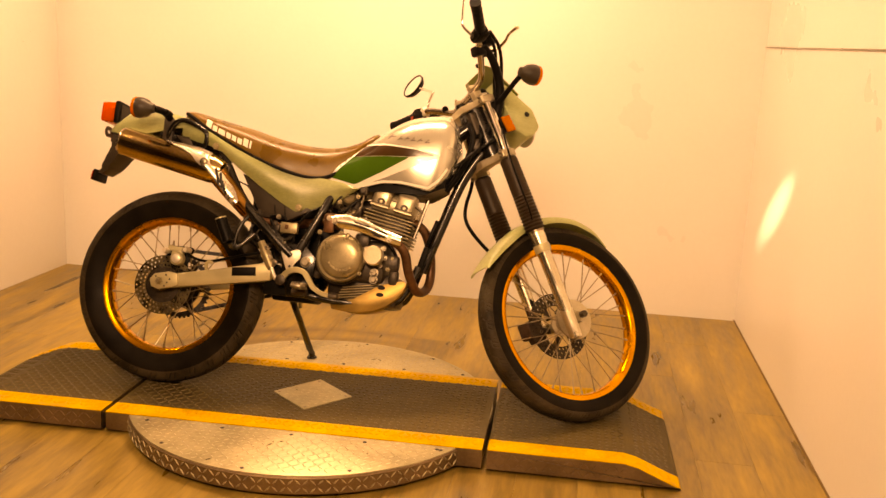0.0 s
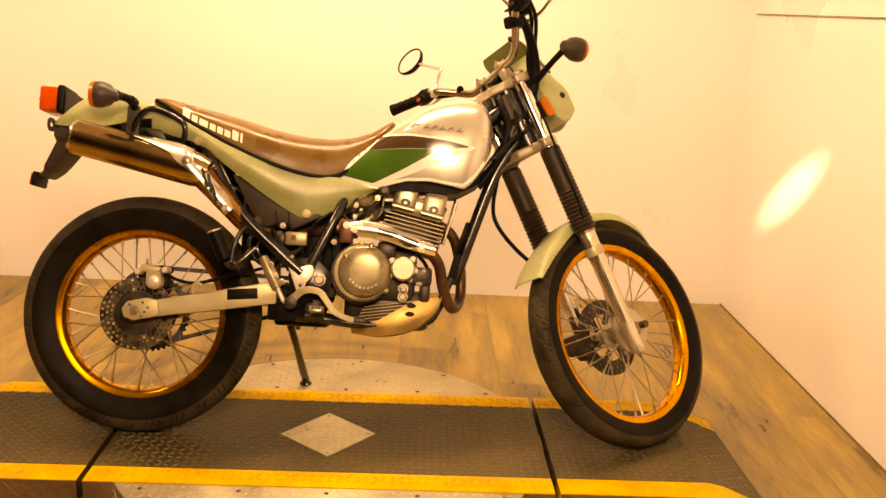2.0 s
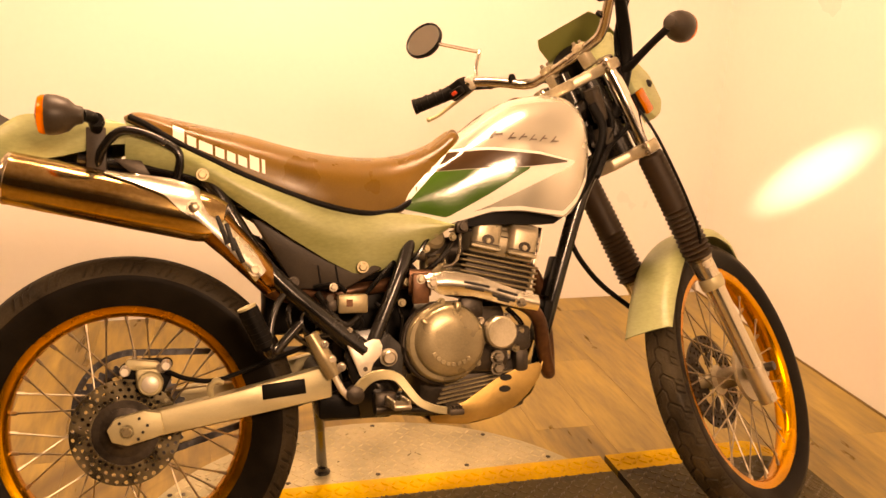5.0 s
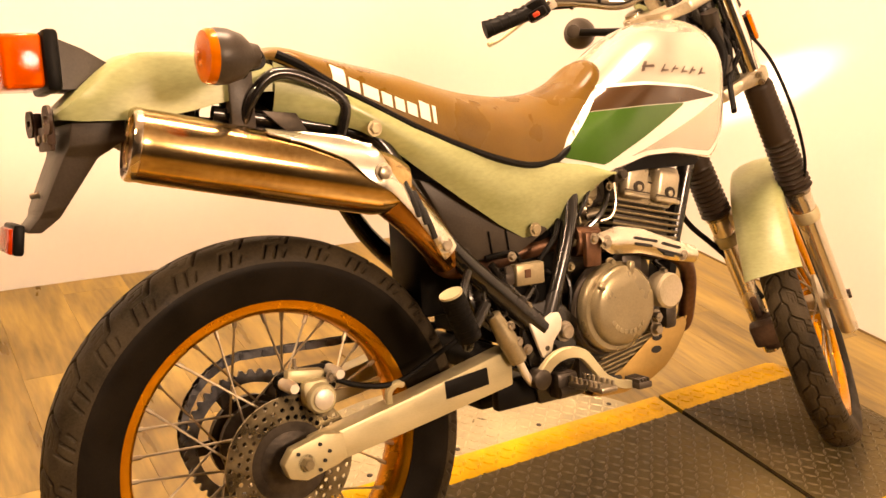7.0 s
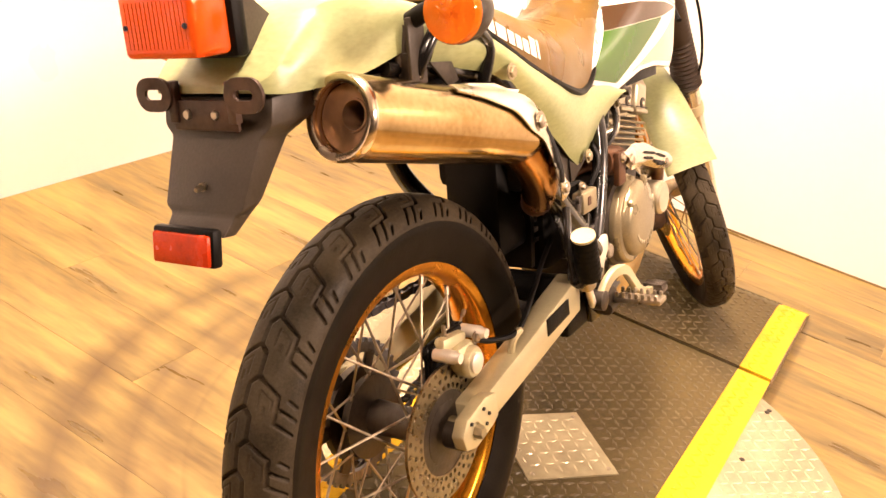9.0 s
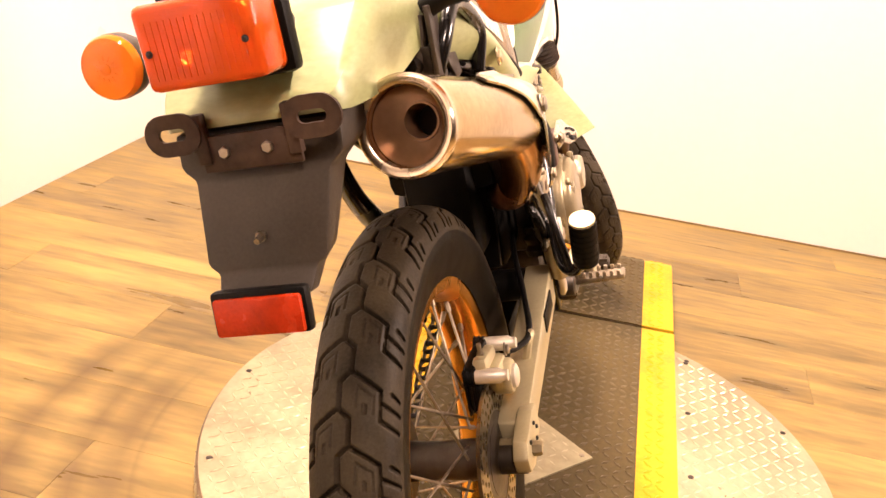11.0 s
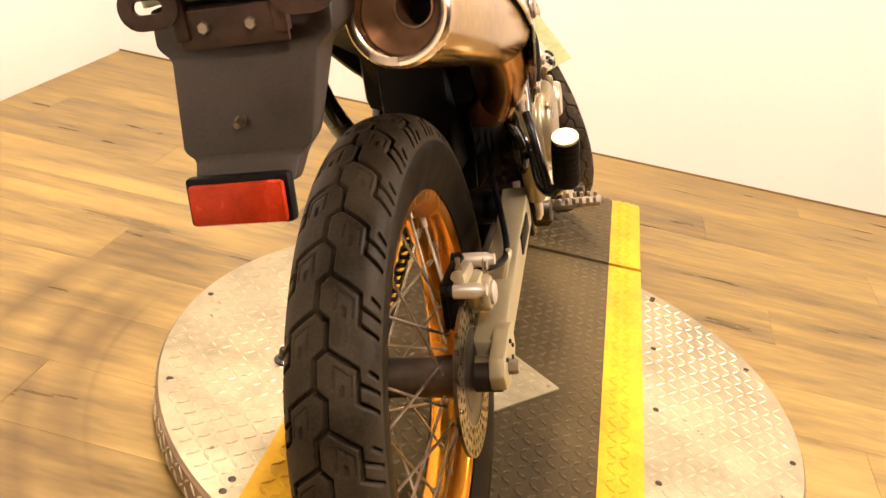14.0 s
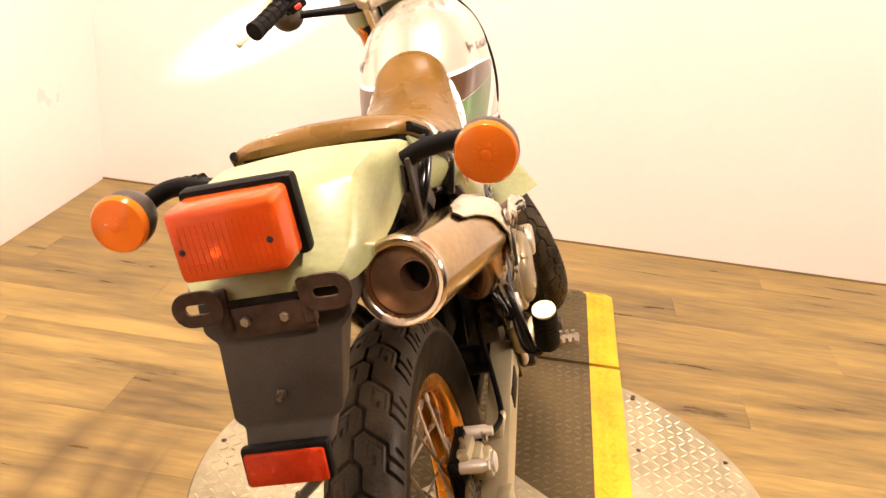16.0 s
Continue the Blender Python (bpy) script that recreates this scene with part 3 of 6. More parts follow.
def tyre(name, R, width, sec, groove, parent, m, period):
    """A tyre with real tread grooves. R outer radius, width overall, sec bead radius."""
    NU, NV = 1560, 150
    half = width / 2
    ph = np.concatenate((np.linspace(-1, -0.62, 14)[:-1], np.linspace(-0.62, 0.62, NV - 26), np.linspace(0.62, 1, 14)[1:]))
    depth = R - sec
    ang = ph * radians(150)
    prof_y = half * np.sign(ph) * np.minimum(1, np.abs(np.sin(np.clip(np.abs(ang), 0, radians(90)))) ** 0.92)
    inner = np.clip((np.abs(ang) - radians(90)) / radians(60), 0, 1)
    prof_y = prof_y * (1 - 0.30 * inner ** 1.5)
    round_ = np.where(np.abs(ang) < radians(90), R - (depth * 0.46) * (1 - np.cos(np.clip(np.abs(ang), 0, radians(90)))) ** 1.15,
                      R - depth * 0.46 - depth * 0.54 * inner)
    arc = np.concatenate(([0], np.cumsum(np.hypot(np.diff(prof_y), np.diff(round_)))))
    arc = arc - arc[NV // 2 - 1] / 2 - arc[NV // 2] / 2
    u = np.linspace(0, 2 * np.pi, NU, endpoint=False)
    count = round(2 * np.pi * R / period)
    P = 2 * np.pi * R / count
    s = (u * R)[:, None]
    v = arc[None, :]
    f = (s / P) % 1.0
    k = 1.22 * half / 0.052
    segs = []
    for q, o in ((-1, 0.0), (1, 0.5)):
        a, b = q * 0.0050, q * 0.0300
        segs += [((o, a), (o + 0.36, a)), ((o + 0.36, a), (o + 0.50, -a)), ((o + 0.36, a), (o + 0.62, b)), ((o + 0.62, b), (o + 1.04, b)), ((o + 1.04, b), (o + 1.20, q * 0.050)),
                 ((o + 0.80, b), (o + 0.95, q * 0.051)), ((o + 0.66, q * 0.041), (o + 0.74, q * 0.050))]
    bold = len(segs)
    for q, o in ((-1, 0.0), (1, 0.5)):
        a, b = q * 0.0050, q * 0.0300
        for c0, c1, ahead, run in ((0.22, 0.78, 0.15, 0.30), (0.44, 0.54, 0.34, 0.14)):
            p, e = (o + 0.36 + 0.26 * c0 + ahead, a + (b - a) * c0), (o + 0.36 + 0.26 * c1 + ahead, a + (b - a) * c1)
            segs += [(p, e), (p, (p[0] + run, p[1])), (e, (e[0] + run * 0.8, e[1]))]
    dist = np.full((NU, NV), 1.0)
    for n_, ((a0, b0), (a1, b1)) in enumerate(segs):
        thin = groove[0] * 0.80 if n_ >= bold else 0.0
        for shift in (-2, -1, 0, 1):
            ax, ay, bx, by = (a0 + shift) * P, b0 * k, (a1 + shift) * P, b1 * k
            px, py = f * P - ax, v - ay
            dx, dy = bx - ax, by - ay
            t = np.clip((px * dx + py * dy) / (dx * dx + dy * dy), 0, 1)
            dist = np.minimum(dist, np.hypot(px - t * dx, py - t * dy) + thin)
    cut = np.clip((groove[0] - dist) / (groove[0] * 0.34), 0, 1) * groove[1]
    cut = cut * (np.abs(v) < half * 1.36)
    r = round_[None, :] - cut
    X, Z, Y = r * np.cos(u)[:, None], r * np.sin(u)[:, None], np.broadcast_to(prof_y[None, :], r.shape)
    verts = np.stack([X, Y, Z], -1).reshape(-1, 3)
    idx = np.arange(NU * NV).reshape(NU, NV)
    nxt = np.roll(idx, -1, 0)
    faces = np.stack([idx[:, :-1], idx[:, 1:], nxt[:, 1:], nxt[:, :-1]], -1).reshape(-1, 4)
    me = bpy.data.meshes.new(name)
    me.from_pydata(verts.tolist(), [], faces.tolist())
    me.materials.append(M["rubber"])
    me.materials.append(M["sidewall"])
    side = (np.abs(arc[:-1] + arc[1:]) / 2 > half * 1.36).astype(np.int32)
    me.polygons.foreach_set("material_index", np.tile(side, NU))
    me.shade_smooth()
    ob = new(name, me)
    ob.parent = parent
    ob.matrix_basis = m
    ob["label"] = "black rubber tyre with zigzag road-trail tread"
    return ob


def rim(sec, half, parent, m):
    """A gold rim: a closed channel section turned round the axle."""
    w = half
    prof = [(sec + 0.010, -w), (sec + 0.012, -w + 0.003), (sec + 0.002, -w + 0.006), (sec - 0.004, -w * 0.55), (sec - 0.012, -w * 0.30), (sec - 0.013, 0),
            (sec - 0.012, w * 0.30), (sec - 0.004, w * 0.55), (sec + 0.002, w - 0.006), (sec + 0.012, w - 0.003), (sec + 0.010, w),
            (sec - 0.010, w - 0.001), (sec - 0.016, w * 0.80), (sec - 0.020, w * 0.35), (sec - 0.021, 0), (sec - 0.020, -w * 0.35), (sec - 0.016, -w * 0.80), (sec - 0.010, -w + 0.001)]
    bm = lathe(prof, 96, "Y", closed=True)
    return part("rim", bm, "gold", parent, "gold anodised spoked rim", m=m, angle=50)


def spokes(parent, m, hub_r, hub_y, rim_r, n=36):
    length = None
    me = me_nip = None
    for k in range(n):
        side = -1 if k % 2 else 1
        lead = 1 if (k // 2) % 2 else -1
        a = 2 * math.pi * k / n
        b = a + lead * radians(38)
        p = Vector((hub_r * math.cos(b), side * hub_y, hub_r * math.sin(b)))
        q = Vector((rim_r * math.cos(a), side * 0.006, rim_r * math.sin(a)))
        d = q - p
        if me is None:
            length = d.length
            me = part("spoke", tube([(0, 0, 0), (0, 0, length)], 0.0019, 6, 0), "spoke", parent).data
            bpy.data.objects.remove([o for o in parent.children if o.name.startswith("spoke")][-1])
        ob = again("spoke", me, parent, m @ Matrix.Translation(p) @ d.to_track_quat("Z", "Y").to_matrix().to_4x4())
        nip = d.normalized()
        if me_nip is None:
            me_nip = part("nipple", tube([(0, 0, -0.016), (0, 0, 0.002)], 0.0036, 6, 0), "spoke", parent).data
            bpy.data.objects.remove([o for o in parent.children if o.name.startswith("nipple")][-1])
        again("nipple", me_nip, parent, m @ Matrix.Translation(q) @ nip.to_track_quat("Z", "Y").to_matrix().to_4x4())


def bolt(at, r, parent, mat="steel", rot=(90, 0, 0), m=None, h=0.006, name="bolt", label=""):
    """A hexagon or button head whose axis is turned by rot."""
    bm = join(lathe([(r * 1.35, 0), (r * 1.35, h * 0.25)], 20), lathe([(r, h * 0.25), (r, h * 0.8), (r * 0.8, h)], 6 if r < 0.012 else 24))
    mm = pose(*at, *rot)
    return part(name, bm, mat, parent, label, m=(m @ mm if m is not None else mm))


# wheels: the hub is the part, with tyre, rim, spokes and disc under it
rear_wheel = part("rear_wheel", lathe([(0.012, 0.115), (0.020, 0.112), (0.020, 0.080), (0.046, 0.076), (0.046, 0.068), (0.027, 0.058), (0.024, 0.0), (0.026, -0.042), (0.062, -0.047),
                                       (0.062, -0.058), (0.028, -0.064), (0.016, -0.11), (0.012, -0.115)], 32, "Y"), "engine_dark", bike, "dark cast rear wheel hub", m=WHEEL_R)
tyre("tyre", 0.3245, 0.098, 0.2310, (0.0024, 0.0085), rear_wheel, WHEEL_R @ pose(0, 0, 0, 0, 40, 0), 0.074)
rim(0.2295, 0.033, rear_wheel, WHEEL_R)
spokes(rear_wheel, WHEEL_R, 0.058, 0.052, 0.2115)
front_wheel = part("front_wheel", lathe([(0.010, -0.085), (0.018, -0.083), (0.018, -0.045), (0.036, -0.040), (0.036, -0.034), (0.024, -0.028), (0.024, 0.028), (0.066, 0.036), (0.066, 0.044),
                                         (0.018, 0.048), (0.018, 0.083), (0.010, 0.085)], 28, "Y"), "head_alu", bike, "bare cast front wheel hub", m=WHEEL_F)
tyre("tyre", 0.3258, 0.074, 0.2610, (0.0019, 0.0055), front_wheel, WHEEL_F, 0.060)
rim(0.2595, 0.025, front_wheel, WHEEL_F)
spokes(front_wheel, WHEEL_F, 0.034, 0.036, 0.2440)


def brake_disc(r0, r1, y, parent, m, rows=3, n=34):
    """A drilled steel disc: every cell of rings and sectors has a round hole cut through it."""
    bm = bmesh.new()
    h = 0.0022
    edges = [r0 + (r1 - r0) * k / rows for k in range(rows + 1)]
    for j in range(rows):
        ra, rb = edges[j], edges[j + 1]
        for k in range(n):
            a0, a1 = 2 * math.pi * (k + 0.5 * (j % 2)) / n, 2 * math.pi * (k + 1 + 0.5 * (j % 2)) / n
            am, rm = (a0 + a1) / 2, (ra + rb) / 2
            rim_ = [(ra, a0), (ra, am), (ra, a1), (rm, a1), (rb, a1), (rb, am), (rb, a0), (rm, a0)]
            hole = 0.0038
            rings_ = []
            for yy in (-h, h):
                outer_ = [bm.verts.new((r * math.cos(a), yy, r * math.sin(a))) for r, a in rim_]
                inner_ = []
                for r, a in rim_:
                    d = Vector((r * math.cos(a) - rm * math.cos(am), r * math.sin(a) - rm * math.sin(am)))
                    d = d.normalized() * hole
                    inner_.append(bm.verts.new((rm * math.cos(am) + d.x, yy, rm * math.sin(am) + d.y)))
                rings_.append((outer_, inner_))
            for q in range(8):
                w = (q + 1) % 8
                for o_, i_ in rings_:
                    bm.faces.new((o_[q], o_[w], i_[w], i_[q]))
                bm.faces.new((rings_[0][1][q], rings_[0][1][w], rings_[1][1][w], rings_[1][1][q]))
            for o in ([(4, 5), (5, 6)] if j == rows - 1 else []) + ([(0, 1), (1, 2)] if j == 0 else []):
                bm.faces.new((rings_[0][0][o[0]], rings_[0][0][o[1]], rings_[1][0][o[1]], rings_[1][0][o[0]]))
    bmesh.ops.remove_doubles(bm, verts=bm.verts, dist=1e-5)
    return part("brake_disc", bm, "disc", parent, "drilled steel brake disc", m=m @ Matrix.Translation((0, y, 0)))


brake_disc(0.060, 0.098, -0.074, rear_wheel, WHEEL_R)
part("disc_carrier", join(lathe([(0.030, 0.076), (0.062, 0.075), (0.062, 0.072), (0.030, 0.071)], 40, "Y")), "engine_dark", rear_wheel, m=WHEEL_R)
front_disc = brake_disc(0.070, 0.112, 0.052, front_wheel, WHEEL_F)
front_disc.data.materials[0] = M["engine_dark"]
for k in range(6):
    part("disc_arm", rbox(0.046, 0.005, 0.020, 0.002, (0.058 * math.cos(radians(60 * k)), 0.052, 0.058 * math.sin(radians(60 * k))), (0, -60 * k + 24, 0), 1), "engine_dark", front_wheel, m=WHEEL_F)
    bolt((0.074 * math.cos(radians(60 * k)), 0.049, 0.074 * math.sin(radians(60 * k))), 0.0045, front_wheel, "steel", m=WHEEL_F, name="disc_bolt")

# sprocket and chain, on the far side
def ring_plate(outer, inner, thick, y):
    """A flat ring between two closed outlines of the same count, in the xz plane."""
    bm = bmesh.new()
    rr = [[bm.verts.new((px, yy, pz)) for px, pz in pts] for yy, pts in ((y - thick / 2, inner), (y - thick / 2, outer), (y + thick / 2, outer), (y + thick / 2, inner))]
    n = len(outer)
    for a, b in zip(rr, rr[1:] + rr[:1]):
        for k in range(n):
            bm.faces.new((a[k], a[(k + 1) % n], b[(k + 1) % n], b[k]))
    return bm


N_T = 168
outer = [((0.1035 + (0.0065 if k % 4 in (0, 1) else 0)) * math.cos(2 * math.pi * k / N_T), (0.1035 + (0.0065 if k % 4 in (0, 1) else 0)) * math.sin(2 * math.pi * k / N_T)) for k in range(N_T)]
inner = [(0.089 * math.cos(2 * math.pi * k / N_T), 0.089 * math.sin(2 * math.pi * k / N_T)) for k in range(N_T)]
part("sprocket", ring_plate(outer, inner, 0.006, 0.078), "chain", rear_wheel, "toothed dark steel sprocket", m=WHEEL_R)
part("sprocket_carrier", lathe([(0.070, -0.072), (0.070, -0.084)], 32, "Y"), "engine_dark", rear_wheel, m=WHEEL_R)
for k in range(6):
    part("carrier_arm", rbox(0.030, 0.006, 0.022, 0.002, (0.080 * math.cos(radians(60 * k)), 0.078, 0.080 * math.sin(radians(60 * k))), (0, -60 * k, 0), 1), "engine_dark", rear_wheel, m=WHEEL_R)
chain_path = [(0.114 * math.cos(a), 0.314 + 0.114 * math.sin(a)) for a in (radians(96 + 168 * k / 24) for k in range(25))]
a0, a1 = chain_path[0], chain_path[-1]
top_run = [(a0[0] + (0.475 - a0[0]) * k / 26, a0[1] + (0.415 - a0[1]) * k / 26) for k in range(27)]
low_run = [(a1[0] + (0.475 - a1[0]) * k / 26, a1[1] + (0.350 - a1[1]) * k / 26) for k in range(27)]
loop = list(reversed(top_run)) + chain_path[1:-1] + low_run
links = bmesh.new()
for i in range(len(loop) - 1):
    (x0, z0), (x1, z1) = loop[i], loop[i + 1]
    L = math.hypot(x1 - x0, z1 - z0)
    ang = -math.degrees(math.atan2(z1 - z0, x1 - x0))
    wide = 0.016 if i % 2 else 0.011
    links = join(links, rbox(L * 1.25, 0.002, 0.012, 0.0006, ((x0 + x1) / 2, 0.078 - wide / 2, (z0 + z1) / 2), (0, ang, 0), 1),
                 rbox(L * 1.25, 0.002, 0.012, 0.0006, ((x0 + x1) / 2, 0.078 + wide / 2, (z0 + z1) / 2), (0, ang, 0), 1),
                 tube([(x0, 0.069, z0), (x0, 0.087, z0)], 0.004, 6, 0))
part("drive_chain", links, "chain", bike, "dark oily drive chain")

# swing arm: two tapering box beams, axle ends, dark panel
def beam(side):
    y = side * 0.124 if side < 0 else 0.102
    rings = []
    for x, z, h in ((0.372, 0.384, 0.062), (0.20, 0.350, 0.052), (0.06, 0.325, 0.046), (0.02, 0.318, 0.044)):
        w = 0.020
        rings.append([(x, y - w, z - h / 2), (x, y - w, z + h / 2), (x, y + w, z + h / 2), (x, y + w, z - h / 2)])
    bm = loft(rings)
    bmesh.ops.bevel(bm, geom=bm.edges[:], offset=0.004, segments=2, affect="EDGES", profile=0.5)
    return bm


swing = part("swing_arm", beam(-1), "alu", bike, "bare aluminium box-section swing arm")
part("far_beam", beam(1), "alu", swing)
part("cross_tube", tube([(0.37, -0.12, 0.385), (0.37, 0.12, 0.385)], 0.026, 16, 0), "black", swing)
part("axle_end", plate([(0.06, 0.345), (0.03, 0.350), (-0.020, 0.338), (-0.034, 0.318), (-0.026, 0.296), (0.0, 0.288), (0.05, 0.300), (0.065, 0.308)], 0.020, -0.140, 0.003), "alu", swing)
part("axle_end", plate([(0.06, 0.345), (0.03, 0.350), (-0.020, 0.338), (-0.034, 0.318), (-0.026, 0.296), (0.0, 0.288), (0.05, 0.300), (0.065, 0.308)], 0.016, 0.108, 0.003), "alu", swing)
part("side_panel", plate([(0.240, 0.384), (0.320, 0.392), (0.323, 0.364), (0.242, 0.356)], 0.003, -0.1447, 0.001), "black", swing, "dark inset panel")
bolt((0.0, -0.146, 0.314), 0.0095, swing, "cast", h=0.016, name="axle_nut")
# dark discs on the face paint the shaded holes; nothing is cut
for p in ((-0.012, 0.330), (0.022, 0.337), (0.028, 0.312), (0.020, 0.300), (0.036, 0.324)):
    part("adjuster_hole", lathe([(0.0028, -0.001), (0.0028, 0.002)], 8, "Y"), "dark", swing, m=Matrix.Translation((p[0], -0.1505, p[1])))
part("hose_clip", join(tube([(0.150, -0.128, 0.362), (0.147, -0.134, 0.385), (0.158, -0.138, 0.396), (0.170, -0.134, 0.392)], 0.006, 8)), "alu", swing)

swing.location = (-0.003, 0.016, -0.008)

# rear caliper on its bracket, astride the disc
caliper = part("rear_caliper", join(rbox(0.062, 0.020, 0.022, 0.008, (0.026, -0.104, 0.428), (0, 8, 0)), rbox(0.044, 0.020, 0.040, 0.009, (0.036, -0.116, 0.404))), "alu", bike, "bare aluminium rear brake caliper")
part("piston_housing", lathe([(0.023, 0), (0.023, 0.018), (0.020, 0.022), (0.0, 0.022)], 32), "alu", caliper, m=pose(0.040, -0.112, 0.396, 90, 0, 0))
part("piston_cap", lathe([(0.015, 0), (0.015, 0.004), (0.011, 0.006), (0.0, 0.006)], 28), "pale_alu", caliper, m=pose(0.040, -0.134, 0.396, 90, 0, 0))
for x, z in ((-0.004, 0.420), (0.068, 0.428)):
    part("slide_pin", lathe([(0.0095, 0), (0.0095, 0.030), (0.007, 0.034), (0.007, 0.040)], 18), "pale_alu", caliper, m=pose(x, -0.098, z, 90, 0, 0))
    part("pin_boot", lathe([(0.0115, 0), (0.0100, 0.003), (0.0115, 0.006), (0.0100, 0.009), (0.0115, 0.012)], 16), "black", caliper, m=pose(x, -0.084, z, 90, 0, 0))
part("caliper_bracket", plate([(-0.014, 0.335), (-0.010, 0.405), (0.010, 0.440), (0.060, 0.440), (0.078, 0.405), (0.050, 0.350), (0.020, 0.325)], 0.007, -0.098, 0.002), "black", caliper)
part("brake_pad", rbox(0.052, 0.005, 0.042, 0.002, (0.024, -0.082, 0.385)), "engine_dark", caliper)
part("brake_pad", rbox(0.052, 0.005, 0.042, 0.002, (0.024, -0.094, 0.385)), "engine_dark", caliper)
part("pad_carrier", join(rbox(0.070, 0.016, 0.062, 0.006, (0.026, -0.092, 0.404)), *[rbox(0.074, 0.003, 0.056, 0.001, (0.026, y, 0.402)) for y in (-0.084, -0.090, -0.096)]), "black", caliper)
part("bleed_nipple", join(lathe([(0.005, 0), (0.005, 0.008)], 6), lathe([(0.003, 0.008), (0.003, 0.020)], 12)), "steel", caliper, m=pose(0.012, -0.104, 0.436))
bolt((0.060, -0.124, 0.424), 0.007, caliper, "steel")
part("brake_hose", tube([(0.070, -0.118, 0.416), (0.105, -0.128, 0.402), (0.160, -0.138, 0.398), (0.250, -0.120, 0.425), (0.330, -0.100, 0.450), (0.37, -0.095, 0.47)], 0.0045, 8), "black", caliper)
part("axle_spacer", tube([(0, -0.090, 0.316), (0, -0.132, 0.316)], 0.013, 20, 0), "cast", caliper)
caliper.location = (-0.002, 0.018, -0.009)

# ---- frame ----
frame_ = part("frame", tube([(1.045, 0, 0.83), (0.965, 0, 0.985)], 0.032, 20, 0), "frame", bike, "gloss black painted steel frame")
for s in (-1, 1):
    part("rear_tube", tube([(0.130, s * 0.105, 0.775), (0.165, s * 0.122, 0.735), (0.252, s * 0.128, 0.592), (0.370, s * 0.125, 0.482), (0.432, s * 0.122, 0.430)], [0.0125, 0.013, 0.016, 0.0195, 0.021], 14), "frame", frame_)
    part("mid_tube", tube([(0.54, s * 0.09, 0.66), (0.512, s * 0.110, 0.585), (0.470, s * 0.120, 0.490), (0.440, s * 0.122, 0.420)], 0.014, 12), "frame", frame_)
    part("pivot_plate", plate([(0.405, 0.470), (0.470, 0.475), (0.515, 0.430), (0.505, 0.360), (0.470, 0.300), (0.425, 0.300), (0.410, 0.360), (0.395, 0.420)], 0.012, s * 0.118, 0.003), "frame", frame_)
    part("cradle_tube", tube([(0.835, s * 0.03, 0.44), (0.805, s * 0.05, 0.355), (0.76, s * 0.065, 0.312), (0.60, s * 0.085, 0.300), (0.455, s * 0.10, 0.315)], 0.012, 10), "frame", frame_)
    part("subframe_rail", tube([(0.56, s * 0.075, 0.665), (0.35, s * 0.105, 0.685), (0.12, s * 0.105, 0.765), (-0.08, s * 0.090, 0.800)], 0.011, 10), "frame", frame_)
part("down_tube", tube([(1.005, 0, 0.845), (0.945, 0, 0.735), (0.885, 0, 0.555), (0.845, 0, 0.425)], 0.017, 14), "frame", frame_)
part("gusset", plate([(0.99, 0.84), (0.93, 0.79), (0.89, 0.72), (0.935, 0.72), (0.985, 0.79)], 0.028, 0, 0.003), "frame", frame_)
part("backbone", tube([(0.96, 0, 0.93), (0.80, 0, 0.80), (0.58, 0, 0.72)], 0.024, 14), "frame", frame_)
plate_b = part("peg_bracket", plate([(0.397, 0.444), (0.401, 0.451), (0.414, 0.451), (0.429, 0.446), (0.448, 0.454), (0.461, 0.452), (0.466, 0.440), (0.464, 0.424), (0.447, 0.406), (0.441, 0.386), (0.430, 0.379), (0.422, 0.383)], 0.007, -0.137, 0.002),
               "pale_alu", bike, "bare aluminium triangular bracket")
# the two holes are dark discs laid on the plate, their shade painted
for p in ((0.432, 0.432), (0.432, 0.397)):
    part("bracket_hole", lathe([(0.0045, -0.001), (0.0045, 0.001)], 12, "Y"), "engine_dark", plate_b, m=Matrix.Translation((p[0], -0.1405, p[1])))
bolt((0.480, -0.126, 0.416), 0.013, frame_, "steel", h=0.014, name="pivot_bolt")


# ---- engine ----
ENG = pose(0.707, 0, 0.515, 0, 12, 0)
engine = part("engine", join(rbox(0.215, 0.215, 0.105, 0.022, (0.630, 0, 0.422)), rbox(0.235, 0.165, 0.110, 0.022, (0.665, 0, 0.345)), rbox(0.20, 0.160, 0.085, 0.020, (0.640, 0, 0.468))), "engine_dark", bike, "grey single-cylinder engine with cooling fins")
# near-black core puts the shade between the fins into its colour
part("cylinder", rbox(0.146, 0.146, 0.096, 0.010, (0.004, 0, 0.042)), "engine_dark", engine, m=ENG)
fin = part("cooling_fin", rbox(0.168, 0.170, 0.0048, 0.0018, (0, 0, 0), seg=1), "cast", engine)
fin_me = fin.data
fin.matrix_basis = ENG @ Matrix.Translation((0.004, 0, 0.006))
for k in range(1, 8):
    again("cooling_fin", fin_me, engine, ENG @ Matrix.Translation((0.004, 0, 0.006 + 0.0112 * k)))
part("cylinder_head", join(rbox(0.150, 0.150, 0.060, 0.014, (0.004, 0, 0.120)), rbox(0.120, 0.110, 0.030, 0.012, (0.004, 0, 0.155))), "head_alu", engine, m=ENG)
